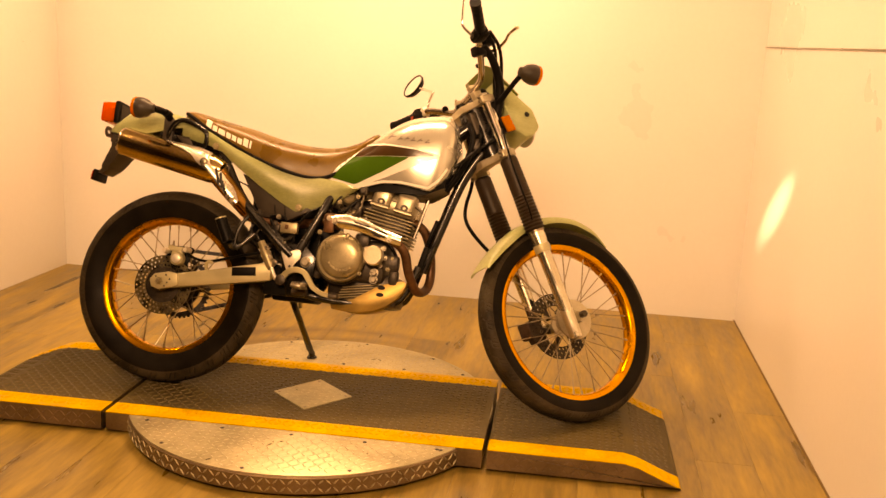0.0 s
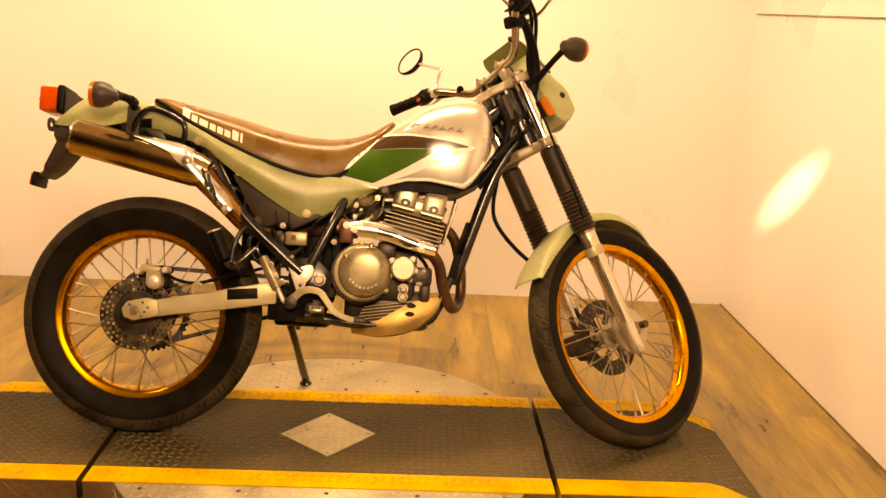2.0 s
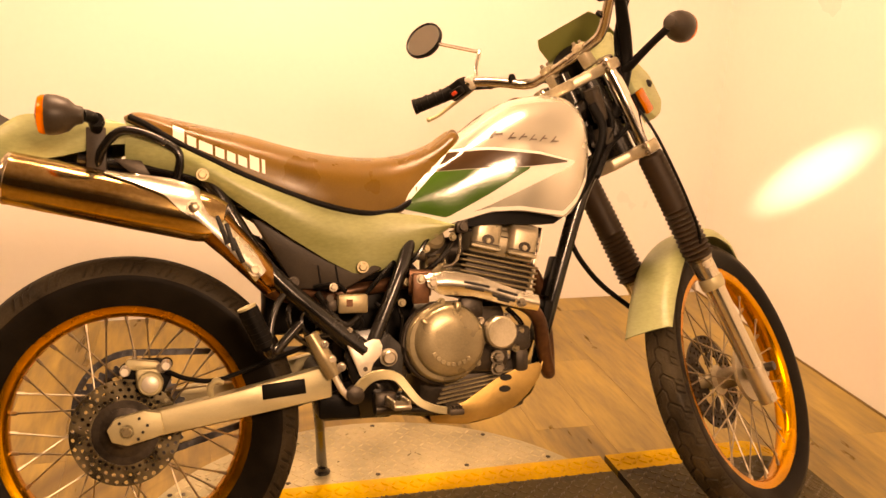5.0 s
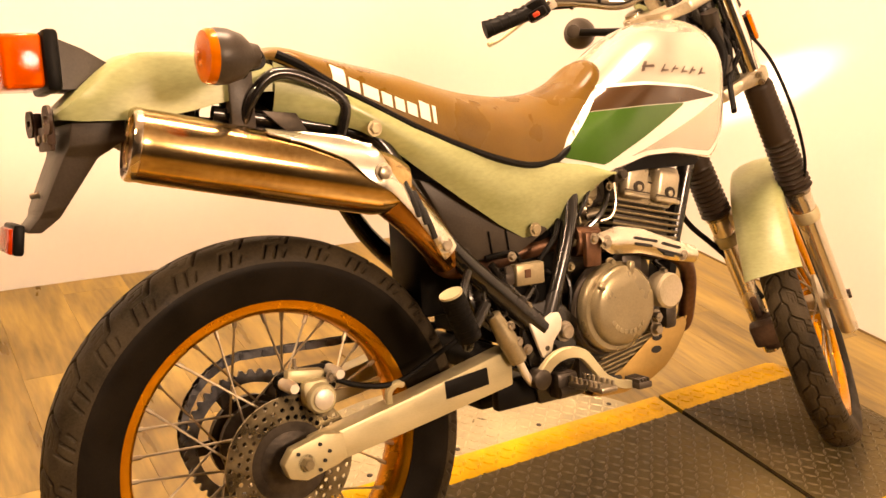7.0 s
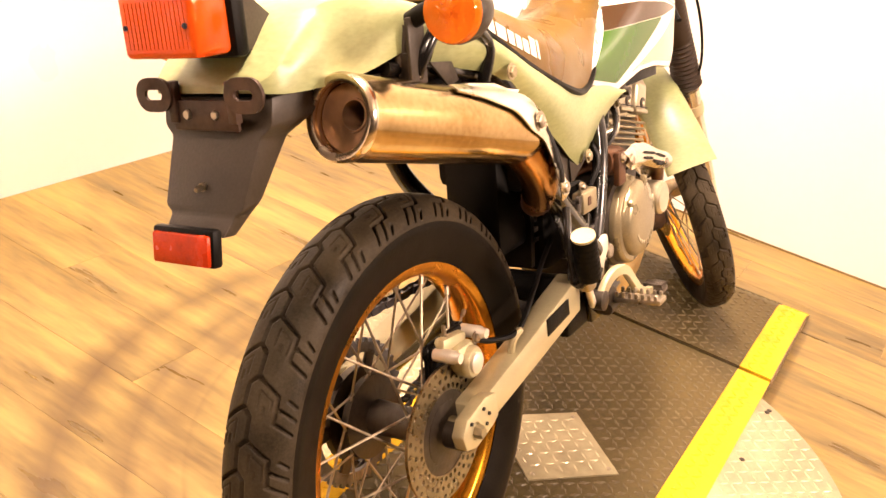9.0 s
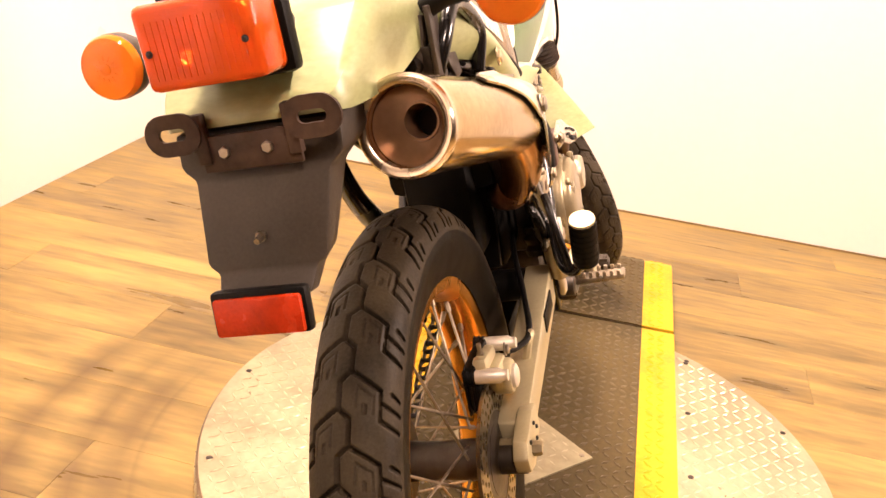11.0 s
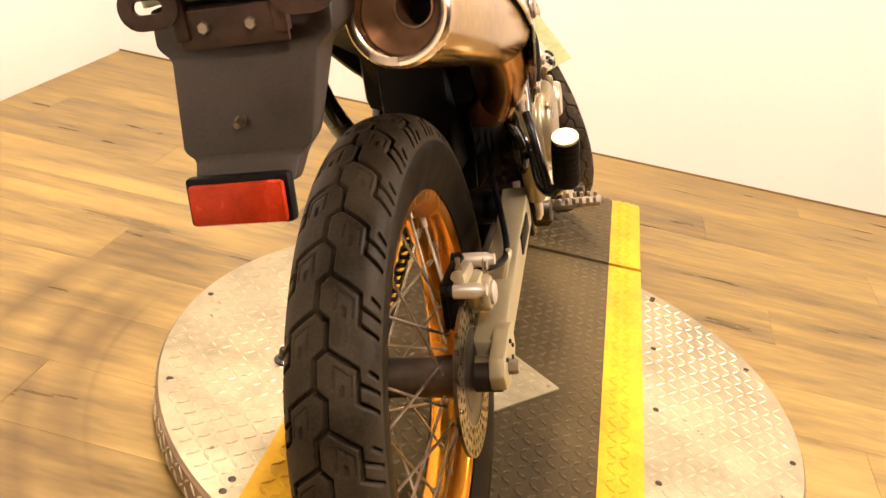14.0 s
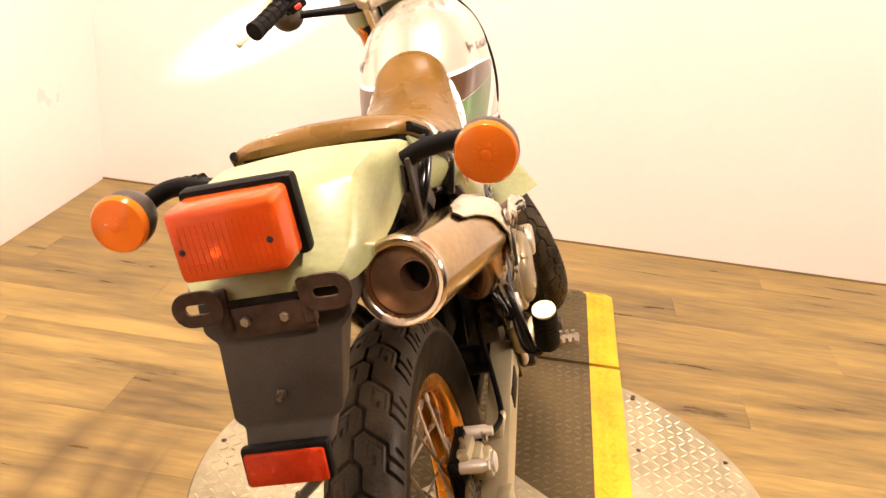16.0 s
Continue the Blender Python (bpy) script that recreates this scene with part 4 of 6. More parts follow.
for x in (-0.036, 0.044):
    part("rocker_cover", join(rbox(0.062, 0.030, 0.066, 0.013, (x, -0.076, 0.132), seg=3), rbox(0.062, 0.060, 0.020, 0.009, (x, -0.055, 0.160), seg=3)), "head_alu", engine, m=ENG)
    # dark disc on the flat face paints the shade of the recess
    part("rocker_recess", lathe([(0.0115, -0.002), (0.0115, 0.001)], 24, "Y"), "engine_dark", engine, m=ENG @ Matrix.Translation((x + 0.002, -0.0915, 0.122)) @ Matrix.Diagonal((1.15, 1, 0.9, 1)))
    part("rocker_bolt", lathe([(0.0062, 0.0), (0.0062, 0.004), (0.004, 0.0055)], 6, "Y"), "head_alu", engine, m=ENG @ Matrix.Translation((x + 0.002, -0.0905, 0.120)))
    part("rocker_lip", rbox(0.064, 0.006, 0.008, 0.002, (x, -0.0905, 0.106), seg=1), "head_alu", engine, m=ENG)
    part("rocker_seam", rbox(0.062, 0.0012, 0.0022, 0, (x, -0.0916, 0.1135), seg=1), "engine_dark", engine, m=ENG)
part("head_seam", rbox(0.154, 0.154, 0.003, 0.001, (0.004, 0, 0.135), seg=1), "engine_dark", engine, m=ENG)
for x in (-0.045, 0.05):
    for y in (-0.04, 0.04):
        part("head_cover_bolt", tube([(x, y, 0.165), (x, y, 0.178)], 0.006, 6, 0), "steel", engine, m=ENG)
cover = part("clutch_cover", lathe([(0.078, 0), (0.080, 0.010), (0.0785, 0.016), (0.074, 0.020), (0.0, 0.022)], 64), "cast", engine, "round grey clutch cover", m=pose(0.594, -0.120, 0.441, 90, 0, 0))
part("cover_skirt", lathe([(0.083, 0), (0.083, 0.008), (0.079, 0.013), (0.05, 0.013)], 48), "engine_dark", engine, m=pose(0.590, -0.108, 0.438, 90, 0, 0))
for k in range(11):
    a = radians(-150 + 30 * k)
    if k in (4, 5, 8):
        bolt((0.588 + 0.082 * math.cos(a), -0.126, 0.438 + 0.082 * math.sin(a)), 0.006, cover, "cast", h=0.012)
part("cover_dome", lathe([(0.0715, 0.0), (0.0705, 0.012), (0.067, 0.019), (0.060, 0.0235), (0.034, 0.0265), (0.0, 0.027)], 64), "cast", cover, m=pose(0.600, -0.132, 0.444, 90, 0, 0))
part("cover_rib", rbox(0.012, 0.010, 0.030, 0.004, (0.552, -0.150, 0.478), (0, -40, 0)), "cast", cover)
part("cover_rib", rbox(0.013, 0.012, 0.026, 0.004, (0.614, -0.150, 0.508), (0, 10, 0)), "cast", cover)
for k in range(8):
    a = radians(214 + 13.5 * k)
    part("raised_mark", rbox(0.008, 0.002, 0.0085, 0.0008, (0.604 + 0.047 * math.cos(a), -0.1575, 0.446 + 0.047 * math.sin(a)), (0, -math.degrees(a) - 90, 0), seg=1), "cast", cover)
part("oil_filter_cover", lathe([(0.032, 0), (0.032, 0.026), (0.028, 0.031), (0, 0.031)], 36), "head_alu", engine, m=pose(0.703, -0.128, 0.457, 90, 0, 0))
for p in ((0.706, 0.404), (0.706, 0.382)):
    bolt((p[0], -0.1135, p[1]), 0.0105, engine, "steel", h=0.012)
for p in ((0.672, 0.478), (0.728, 0.485), (0.722, 0.430), (0.735, 0.455)):
    bolt((p[0], -0.1135, p[1]), 0.0062, engine, "steel", h=0.010)
for sx, sy, sz, at in ((0.060, 0.03, 0.050, (0.752, -0.095, 0.440)), (0.03, 0.04, 0.05, (0.765, -0.08, 0.395)), (0.05, 0.03, 0.045, (0.655, -0.10, 0.505))):
    part("case_boss", rbox(sx, sy, sz, 0.009, at), "engine_dark", engine)
for k in range(6):
    part("sump_rib", rbox(0.150, 0.178, 0.0040, 0.001, (0.655 + 0.004 * k, 0, 0.316 + 0.0090 * k), (0, -9, 0), seg=1), "cast", engine)
part("starter_boot", lathe([(0.016 + (0.004 if k % 2 else 0), 0.010 * k) for k in range(6)], 16), "grey_black", engine, m=pose(0.505, -0.085, 0.372, 0, 10, 0))
part("carburettor", rbox(0.05, 0.07, 0.06, 0.012, (0.605, -0.01, 0.615)), "engine_dark", engine)
part("carburettor_throat", lathe([(0.028, 0), (0.03, 0.03), (0.026, 0.05)], 20, "X"), "engine_dark", engine, m=Matrix.Translation((0.625, -0.01, 0.62)))
part("carburettor_cap", join(lathe([(0.024, 0), (0.024, 0.02), (0.018, 0.026)], 20), ), "cast", engine, m=pose(0.585, -0.060, 0.640, 70, 0, 10))
part("choke_knob", join(tube([(0.575, -0.085, 0.600), (0.600, -0.098, 0.606)], 0.010, 12, 0), tube([(0.545, -0.08, 0.618), (0.568, -0.09, 0.612)], 0.013, 12, 0)), "steel", engine)
part("intake_boot", tube([(0.55, 0, 0.60), (0.50, 0, 0.605), (0.46, 0, 0.60)], 0.03, 16), "black", engine)
part("oil_line", tube([(0.64, -0.088, 0.66), (0.636, -0.096, 0.62), (0.625, -0.096, 0.595), (0.604, -0.09, 0.588)], 0.0035, 8), "steel", engine)
part("engine_bracket", join(rbox(0.02, 0.06, 0.09, 0.004, (0.845, 0, 0.465), (0, 14, 0)), rbox(0.012, 0.036, 0.09, 0.004, (0.866, 0, 0.56), (0, 17, 0))), "black", engine)
part("brake_rod_cover", tube([(0.842, -0.02, 0.665), (0.826, -0.025, 0.60), (0.808, -0.03, 0.535)], 0.006, 8), "chrome", engine)

# skid plate: two cheeks and a rolled bottom
CHEEK = [(0.584, 0.296), (0.586, 0.284), (0.600, 0.274), (0.660, 0.270), (0.726, 0.281), (0.768, 0.300), (0.796, 0.324), (0.818, 0.352), (0.827, 0.374), (0.820, 0.387), (0.780, 0.380), (0.727, 0.358), (0.660, 0.316), (0.620, 0.300)]
bottom = smooth_path([(0.588, 0, 0.277), (0.660, 0, 0.269), (0.726, 0, 0.280), (0.768, 0, 0.299), (0.796, 0, 0.323), (0.818, 0, 0.351), (0.830, 0, 0.384)], 4)
skid = loft([[(p.x, -0.091, p.z + 0.004), (p.x, -0.084, p.z - 0.001), (p.x, 0, p.z - 0.003), (p.x, 0.084, p.z - 0.001), (p.x, 0.091, p.z + 0.004)] for p in bottom], closed=False, caps=False)
bmesh.ops.recalc_face_normals(skid, faces=skid.faces)
bmesh.ops.solidify(skid, geom=skid.faces[:], thickness=0.003)
skid_plate = part("skid_plate", join(skid, plate(CHEEK, 0.003, -0.0905, 0.001), plate(CHEEK, 0.003, 0.0905, 0.001)), "bronze", bike, "bronze-toned metal skid plate")
skid_plate.location = (-0.016, 0, 0)
# dark ovals on the cheek paint the slots; no opening is cut
for x, z in ((0.747, 0.359), (0.744, 0.336)):
    part("slot", lathe([(0.009, -0.001), (0.009, 0.002)], 16, "Y"), "dark", skid_plate, m=Matrix.Translation((x, -0.0915, z)) @ Matrix.Diagonal((1.4, 1, 0.75, 1)))

# ---- exhaust ----
exhaust = part("exhaust_pipe", tube([(0.775, 0.0, 0.600), (0.835, 0.012, 0.565), (0.862, 0.028, 0.490), (0.870, 0.028, 0.410), (0.860, 0.0, 0.366), (0.838, -0.055, 0.362), (0.814, -0.092, 0.415), (0.798, -0.110, 0.475),
                                     (0.765, -0.118, 0.508), (0.70, -0.120, 0.530), (0.590, -0.116, 0.556), (0.52, -0.080, 0.560), (0.43, -0.055, 0.545), (0.36, -0.060, 0.535), (0.310, -0.080, 0.545)], 0.0152, 14), "rust", bike, "rust-brown exhaust header")
part("pipe_clamp", join(tube([(0.530, -0.102, 0.560), (0.572, -0.114, 0.557)], 0.026, 18, 0), rbox(0.034, 0.012, 0.060, 0.004, (0.545, -0.132, 0.548))), "rust", exhaust)
bolt((0.545, -0.138, 0.566), 0.007, exhaust, "steel")
part("pipe_joint", tube([(0.340, -0.070, 0.540), (0.300, -0.085, 0.545), (0.270, -0.104, 0.556), (0.252, -0.116, 0.572)], [0.018, 0.021, 0.024, 0.025], 18), "rust", exhaust, "rusty brown pipe joint")
part("tail_pipe", tube([(0.262, -0.112, 0.564), (0.228, -0.132, 0.600), (0.190, -0.140, 0.640), (0.140, -0.138, 0.690)], [0.026, 0.028, 0.031, 0.036], 18), "copper", exhaust, "copper-brown heat-stained tail pipe")
shield = sheet([(0.573, 0.566), (0.620, 0.575), (0.680, 0.564), (0.760, 0.534), (0.810, 0.520)], [(0.580, 0.544), (0.605, 0.528), (0.675, 0.522), (0.750, 0.500), (0.808, 0.489)],
               lambda x, z, v: -0.138 - 0.010 * math.sin(math.pi * v), 24, 6, 0.002)
header_shield = part("header_shield", shield, "shield", exhaust, "chrome heat shield with slots")
header_shield.location = (-0.022, 0, 0.007)
# slots painted as dark bars lying on the shield, not cut through
for x0, z0, x1, z1 in ((0.652, 0.552, 0.704, 0.540), (0.654, 0.541, 0.692, 0.533), (0.720, 0.535, 0.762, 0.522), (0.710, 0.524, 0.756, 0.511), (0.720, 0.516, 0.744, 0.510)):
    part("slot", tube([(x0, -0.148, z0), (x1, -0.1475, z1)], 0.0026, 8, 0), "dark", header_shield)
for x, z in ((0.589, 0.551), (0.771, 0.509)):
    bolt((x, -0.145, z), 0.0085, header_shield, "steel")

MUF = Vector((-0.197, -0.113, 0.7641)), Vector((0.150, -0.140, 0.688))
mdir = (MUF[1] - MUF[0]).normalized()
mrot = Matrix.Translation(MUF[0]) @ mdir.to_track_quat("Z", "Y").to_matrix().to_4x4()
mlen = (MUF[1] - MUF[0]).length
body = lathe([(0.0, 0.060), (0.0375, 0.060), (0.0375, 0.002), (0.0400, -0.003), (0.0455, -0.003), (0.0472, 0.002), (0.0472, 0.010), (0.0469, 0.013), (0.0475, 0.020), (0.0475, mlen - 0.02), (0.044, mlen), (0.034, mlen + 0.025), (0.0, mlen + 0.03)], 56)
muffler = part("muffler", body, "heat", bike, "heat-stained brown and chrome muffler", m=mrot)
off = mrot.to_3x3().inverted() @ Vector((0, -0.013, 0.003))
cap_bm = bmesh.new()
cap_rings = []
for r, cx, cy, z in ((0.0372, 0, 0, 0.0120), (0.0340, 0, 0, 0.0095), (0.0185, off.x, off.y, 0.0085), (0.0180, off.x, off.y, 0.0060), (0.0158, off.x, off.y, 0.0060), (0.0155, off.x, off.y, 0.0450)):
    cap_rings.append([cap_bm.verts.new((cx + r * math.cos(2 * math.pi * k / 40), cy + r * math.sin(2 * math.pi * k / 40), z)) for k in range(40)])
for a, b in zip(cap_rings, cap_rings[1:]):
    for k in range(40):
        cap_bm.faces.new((a[k], a[(k + 1) % 40], b[(k + 1) % 40], b[k]))
part("end_cap", cap_bm, "cap", muffler, "sooty brown end cap with an off-centre outlet", m=mrot)
part("outlet_bore", lathe([(0.0150, 0.040), (0.0150, 0.050)], 24), "dark", muffler, m=mrot @ Matrix.Translation((off.x, off.y, 0)))
part("end_ring", lathe([(0.0372, 0.010), (0.0378, -0.002), (0.0405, -0.0040), (0.0452, -0.0040), (0.0479, 0.0), (0.0479, 0.006), (0.046, 0.008)], 56, closed=True), "heat_light", muffler, "polished rolled end ring", m=mrot)


def muffler_skin(x, z, v):
    """The outer side of the muffler and tail pipe, a little proud."""
    t = max(0, min(1, (x - MUF[0].x) / (MUF[1].x - MUF[0].x)))
    c = MUF[0] + (MUF[1] - MUF[0]) * t
    if x > 0.12:
        k = (x - 0.12) / 0.12
        c = Vector((x, -0.139 + 0.010 * k, 0.700 - 0.118 * k))
    dz = (z - c.z)
    r = 0.0525 if x < 0.12 else 0.0525 - 0.008 * min(1, (x - 0.12) / 0.12)
    return c.y - math.sqrt(max(r * r - dz * dz, 0.0001))


sh = sheet([(-0.030, 0.775), (0.03, 0.768), (0.085, 0.760), (0.128, 0.744), (0.160, 0.714), (0.196, 0.668), (0.232, 0.618), (0.246, 0.590)],
           [(-0.030, 0.768), (0.02, 0.752), (0.072, 0.728), (0.098, 0.700), (0.136, 0.676), (0.166, 0.646), (0.204, 0.602), (0.226, 0.570)], muffler_skin, 44, 10, 0.0025)
muffler_shield = part("heat_shield", sh, "shield", muffler, "chrome muffler heat shield with slots")
# dark bars on the sheet stand in for the shaded slot openings
for (x0, z0, x1, z1) in ((0.160, 0.690, 0.178, 0.640), (0.176, 0.676, 0.190, 0.628), (0.186, 0.650, 0.205, 0.606)):
    xm, zm = (x0 + x1) / 2, (z0 + z1) / 2
    part("slot", tube([(x0, muffler_skin(x0, z0, 0) - 0.0005, z0), (xm, muffler_skin(xm, zm, 0) - 0.0005, zm), (x1, muffler_skin(x1, z1, 0) - 0.0005, z1)], 0.0046, 8), "dark", muffler_shield)
bolt((0.121, -0.1885, 0.706), 0.0100, muffler_shield, "steel")
bolt((0.226, -0.1725, 0.592), 0.0085, muffler_shield, "steel")
part("mount_bracket", join(plate([(-0.02, 0.800), (0.03, 0.795), (0.045, 0.770), (0.02, 0.765)], 0.004, -0.115, 0.001), rbox(0.03, 0.02, 0.04, 0.003, (-0.045, -0.105, 0.795))), "engine_dark", muffler)

# ---- tank, seat, panels ----
TOPZ = [(0.50, 0.735), (0.56, 0.790), (0.62, 0.838), (0.66, 0.868), (0.72, 0.912), (0.77, 0.938), (0.83, 0.951), (0.87, 0.953), (0.901, 0.944), (0.924, 0.908), (0.9335, 0.856)]
BOTZ = [(0.50, 0.690), (0.56, 0.680), (0.61, 0.670), (0.65, 0.682), (0.70, 0.696), (0.76, 0.698), (0.82, 0.690), (0.858, 0.686), (0.886, 0.715), (0.909, 0.755), (0.928, 0.800), (0.9335, 0.830)]
WIDE = [(0.50, 0.088), (0.56, 0.098), (0.62, 0.108), (0.70, 0.120), (0.78, 0.128), (0.85, 0.126), (0.893, 0.119), (0.916, 0.104), (0.928, 0.080), (0.9335, 0.055)]


def tank_y(x, z):
    """Half width of the tank at a height."""
    zb, zt, w = curve2(BOTZ, x), curve2(TOPZ, x), curve2(WIDE, x)
    u = max(0, min(1, (z - zb) / max(zt - zb, 0.001)))
    s = 0.95 + 0.05 * math.sin(min(u / 0.3, 1) * math.pi / 2) if u < 0.30 else max(1 - ((u - 0.30) / 0.70) ** 3.2, 0) ** 0.52
    return w * s


rings = []
for i in range(41):
    x = 0.50 + 0.4335 * i / 40
    zb, zt = curve2(BOTZ, x), curve2(TOPZ, x)
    zs = [zb + (zt - zb) * (0.5 - 0.5 * math.cos(math.pi * k / 18)) for k in range(19)]
    right = [(x, -tank_y(x, z), z) for z in zs]
    rings.append(right + [(p[0], -p[1], p[2]) for p in reversed(right)])
tank = part("fuel_tank", loft(rings), "silver", bike, "silver metallic fuel tank with brown and green stripes", angle=60)


def decal(name, top, bottom, mat, lift, parent, nu=26, nv=7):
    for s in (1, -1):
        bm = sheet(top, bottom, lambda x, z, v: -(tank_y(x, z) + lift), nu, nv, 0.0)
        bmesh.ops.recalc_face_normals(bm, faces=bm.faces)
        bmesh.ops.solidify(bm, geom=bm.faces[:], thickness=0.0006)
        if s < 0:
            mirror_y(bm)
        part(name, bm, mat, parent, angle=60)


# added block; its black stands in for frame, wires and shade beneath the tank
part("tank_underside", loft([[(x, -w, z), (x, -w, z + 0.05), (x, w, z + 0.05), (x, w, z)] for x, w, z in ((0.58, 0.085, 0.662), (0.70, 0.098, 0.672), (0.84, 0.098, 0.672), (0.90, 0.075, 0.705))]), "black", tank, "added black block filling the dark space under the tank")
decal("white_outline", [(0.612, 0.826), (0.70, 0.828), (0.80, 0.818), (0.880, 0.800)], [(0.505, 0.700), (0.610, 0.676), (0.70, 0.712), (0.875, 0.792)], "white", 0.0010, tank)
decal("brown_stripe", [(0.622, 0.820), (0.70, 0.822), (0.80, 0.813), (0.862, 0.800)], [(0.590, 0.780), (0.70, 0.786), (0.78, 0.788), (0.860, 0.797)], "stripe_brown", 0.0018, tank)
decal("green_stripe", [(0.589, 0.779), (0.70, 0.785), (0.74, 0.786), (0.780, 0.787)], [(0.520, 0.705), (0.608, 0.686), (0.69, 0.730), (0.776, 0.782)], "stripe_green", 0.0018, tank)
decal("white_edge", [(0.612, 0.684), (0.65, 0.694), (0.70, 0.706), (0.76, 0.708), (0.82, 0.700), (0.852, 0.697), (0.883, 0.726), (0.906, 0.766)],
      [(0.612, 0.673), (0.65, 0.684), (0.70, 0.698), (0.76, 0.700), (0.82, 0.692), (0.854, 0.688), (0.885, 0.717), (0.909, 0.758)], "white", 0.0011, tank, 40, 2)
# slanted dark script, drawn as plain strokes
for i, (dx, w, h) in enumerate(((0, 0.022, 0.018), (0.026, 0.012, 0.014), (0.042, 0.013, 0.013), (0.058, 0.012, 0.013), (0.074, 0.013, 0.013), (0.092, 0.014, 0.013))):
    x, z = 0.704 + dx * 1.35, 0.846 - dx * 0.10
    decal("script_stroke", [(x + 0.009, z + h), (x + 0.009 + w * 0.26, z + h)], [(x - 0.004, z), (x - 0.004 + w * 0.26, z)], "dark_print", 0.0015, tank, 2, 3)
    decal("script_stroke", [(x + 0.002, z + h * (0.62 - 0.3 * (i % 2))), (x + 0.002 + w, z + h * (0.62 - 0.3 * (i % 2)))], [(x + 0.001, z + h * (0.40 - 0.3 * (i % 2))), (x + 0.001 + w, z + h * (0.40 - 0.3 * (i % 2)))], "dark_print", 0.0017, tank, 2, 2)

STOP = [(0.000, 0.884), (0.012, 0.892), (0.035, 0.894), (0.08, 0.885), (0.22, 0.857), (0.32, 0.831), (0.40, 0.818), (0.48, 0.815), (0.54, 0.823), (0.60, 0.846), (0.635, 0.870), (0.652, 0.876), (0.664, 0.862)]
SBOT = [(0.000, 0.872), (0.012, 0.866), (0.035, 0.854), (0.08, 0.826), (0.20, 0.764), (0.28, 0.730), (0.36, 0.703), (0.44, 0.687), (0.50, 0.691), (0.54, 0.712), (0.58, 0.746), (0.62, 0.786), (0.655, 0.820), (0.668, 0.835)]
SWID = [(0.000, 0.096), (0.012, 0.112), (0.035, 0.120), (0.08, 0.124), (0.22, 0.130), (0.35, 0.126), (0.45, 0.108), (0.54, 0.090), (0.60, 0.076), (0.645, 0.062), (0.664, 0.035)]
rings = []
for i in range(49):
    x = 0.664 * i / 48
    zb, zt, w = curve2(SBOT, x), curve2(STOP, x), curve2(SWID, x)
    right = []
    for k in range(15):
        u = 0.5 - 0.5 * math.cos(math.pi * k / 14)
        s = 0.985 + 0.015 * math.sin(math.pi * min(u / 0.4, 1)) if u < 0.35 else max(1 - ((u - 0.35) / 0.65) ** 2.4, 0) ** 0.5 * 0.985
        right.append((x, -w * s, zb + (zt - zb) * u))
    rings.append(right + [(p[0], -p[1], p[2]) for p in reversed(right)])
seat = part("seat", loft(rings), "seat", bike, "long brown vinyl seat", angle=60)
part("seat_base", loft([[(x, -curve2(SWID, x) * 0.96, curve2(SBOT, x) - 0.012), (x, -curve2(SWID, x) * 0.96, curve2(SBOT, x) + 0.004), (x, curve2(SWID, x) * 0.96, curve2(SBOT, x) + 0.004), (x, curve2(SWID, x) * 0.96, curve2(SBOT, x) - 0.012)] for x in (0.004, 0.02, 0.05, 0.09)]), "black", seat, "black seat base under the tail")
part("seat_piping", tube([(x, -curve2(SWID, x) * 1.0, curve2(SBOT, x) + 0.009) for x in (0.01 + 0.64 * i / 22 for i in range(23))], 0.0062, 8, 2), "black", seat)
part("seat_piping", tube([(x, curve2(SWID, x) * 1.0, curve2(SBOT, x) + 0.009) for x in (0.01 + 0.64 * i / 22 for i in range(23))], 0.0062, 8, 2), "black", seat)


def seat_y(x, z):
    zb, zt, w = curve2(SBOT, x), curve2(STOP, x), curve2(SWID, x)
    u = max(0, min(1, (z - zb) / (zt - zb)))
    return w * (0.985 + 0.015 * math.sin(math.pi * min(u / 0.4, 1)) if u < 0.35 else max(1 - ((u - 0.35) / 0.65) ** 2.4, 0) ** 0.5 * 0.985)


# the maker's print on the seat side, as plain pale strokes
x = 0.086
for w, h in ((0.020, 0.026), (0.016, 0.018), (0.024, 0.018), (0.016, 0.018), (0.015, 0.018), (0.016, 0.018), (0.017, 0.026), (0.006, 0.026)):
    z = curve2([(0.08, 0.838), (0.16, 0.804), (0.27, 0.764)], x)
    for s in (1, -1):
        drop = -0.42
        bm = sheet([(x, z + h), (x + w, z + h + drop * w)], [(x, z), (x + w, z + drop * w)], lambda X, Z, v: -(seat_y(X, Z) + 0.0012), 3, 4, 0.0)
        bmesh.ops.recalc_face_normals(bm, faces=bm.faces)
        bmesh.ops.solidify(bm, geom=bm.faces[:], thickness=0.0006)
        if s < 0:
            mirror_y(bm)
        part("print_block", bm, "letter", seat, angle=60)
    x += w + 0.0050

PTOP = [(0.005, 0.866), (0.08, 0.829), (0.20, 0.768), (0.28, 0.735), (0.36, 0.708), (0.44, 0.692), (0.50, 0.697), (0.56, 0.690), (0.622, 0.672)]
PBOT = [(0.000, 0.786), (0.06, 0.782), (0.12, 0.768), (0.165, 0.742), (0.22, 0.702), (0.30, 0.648), (0.37, 0.604), (0.438, 0.570), (0.525, 0.606), (0.590, 0.650), (0.622, 0.670)]


def panel_y(x, z, v):
    return -(curve2([(0.0, 0.108), (0.14, 0.136), (0.30, 0.134), (0.40, 0.120), (0.48, 0.108), (0.55, 0.107), (0.62, 0.113)], x) - 0.010 * v + 0.010 * math.sin(math.pi * v))


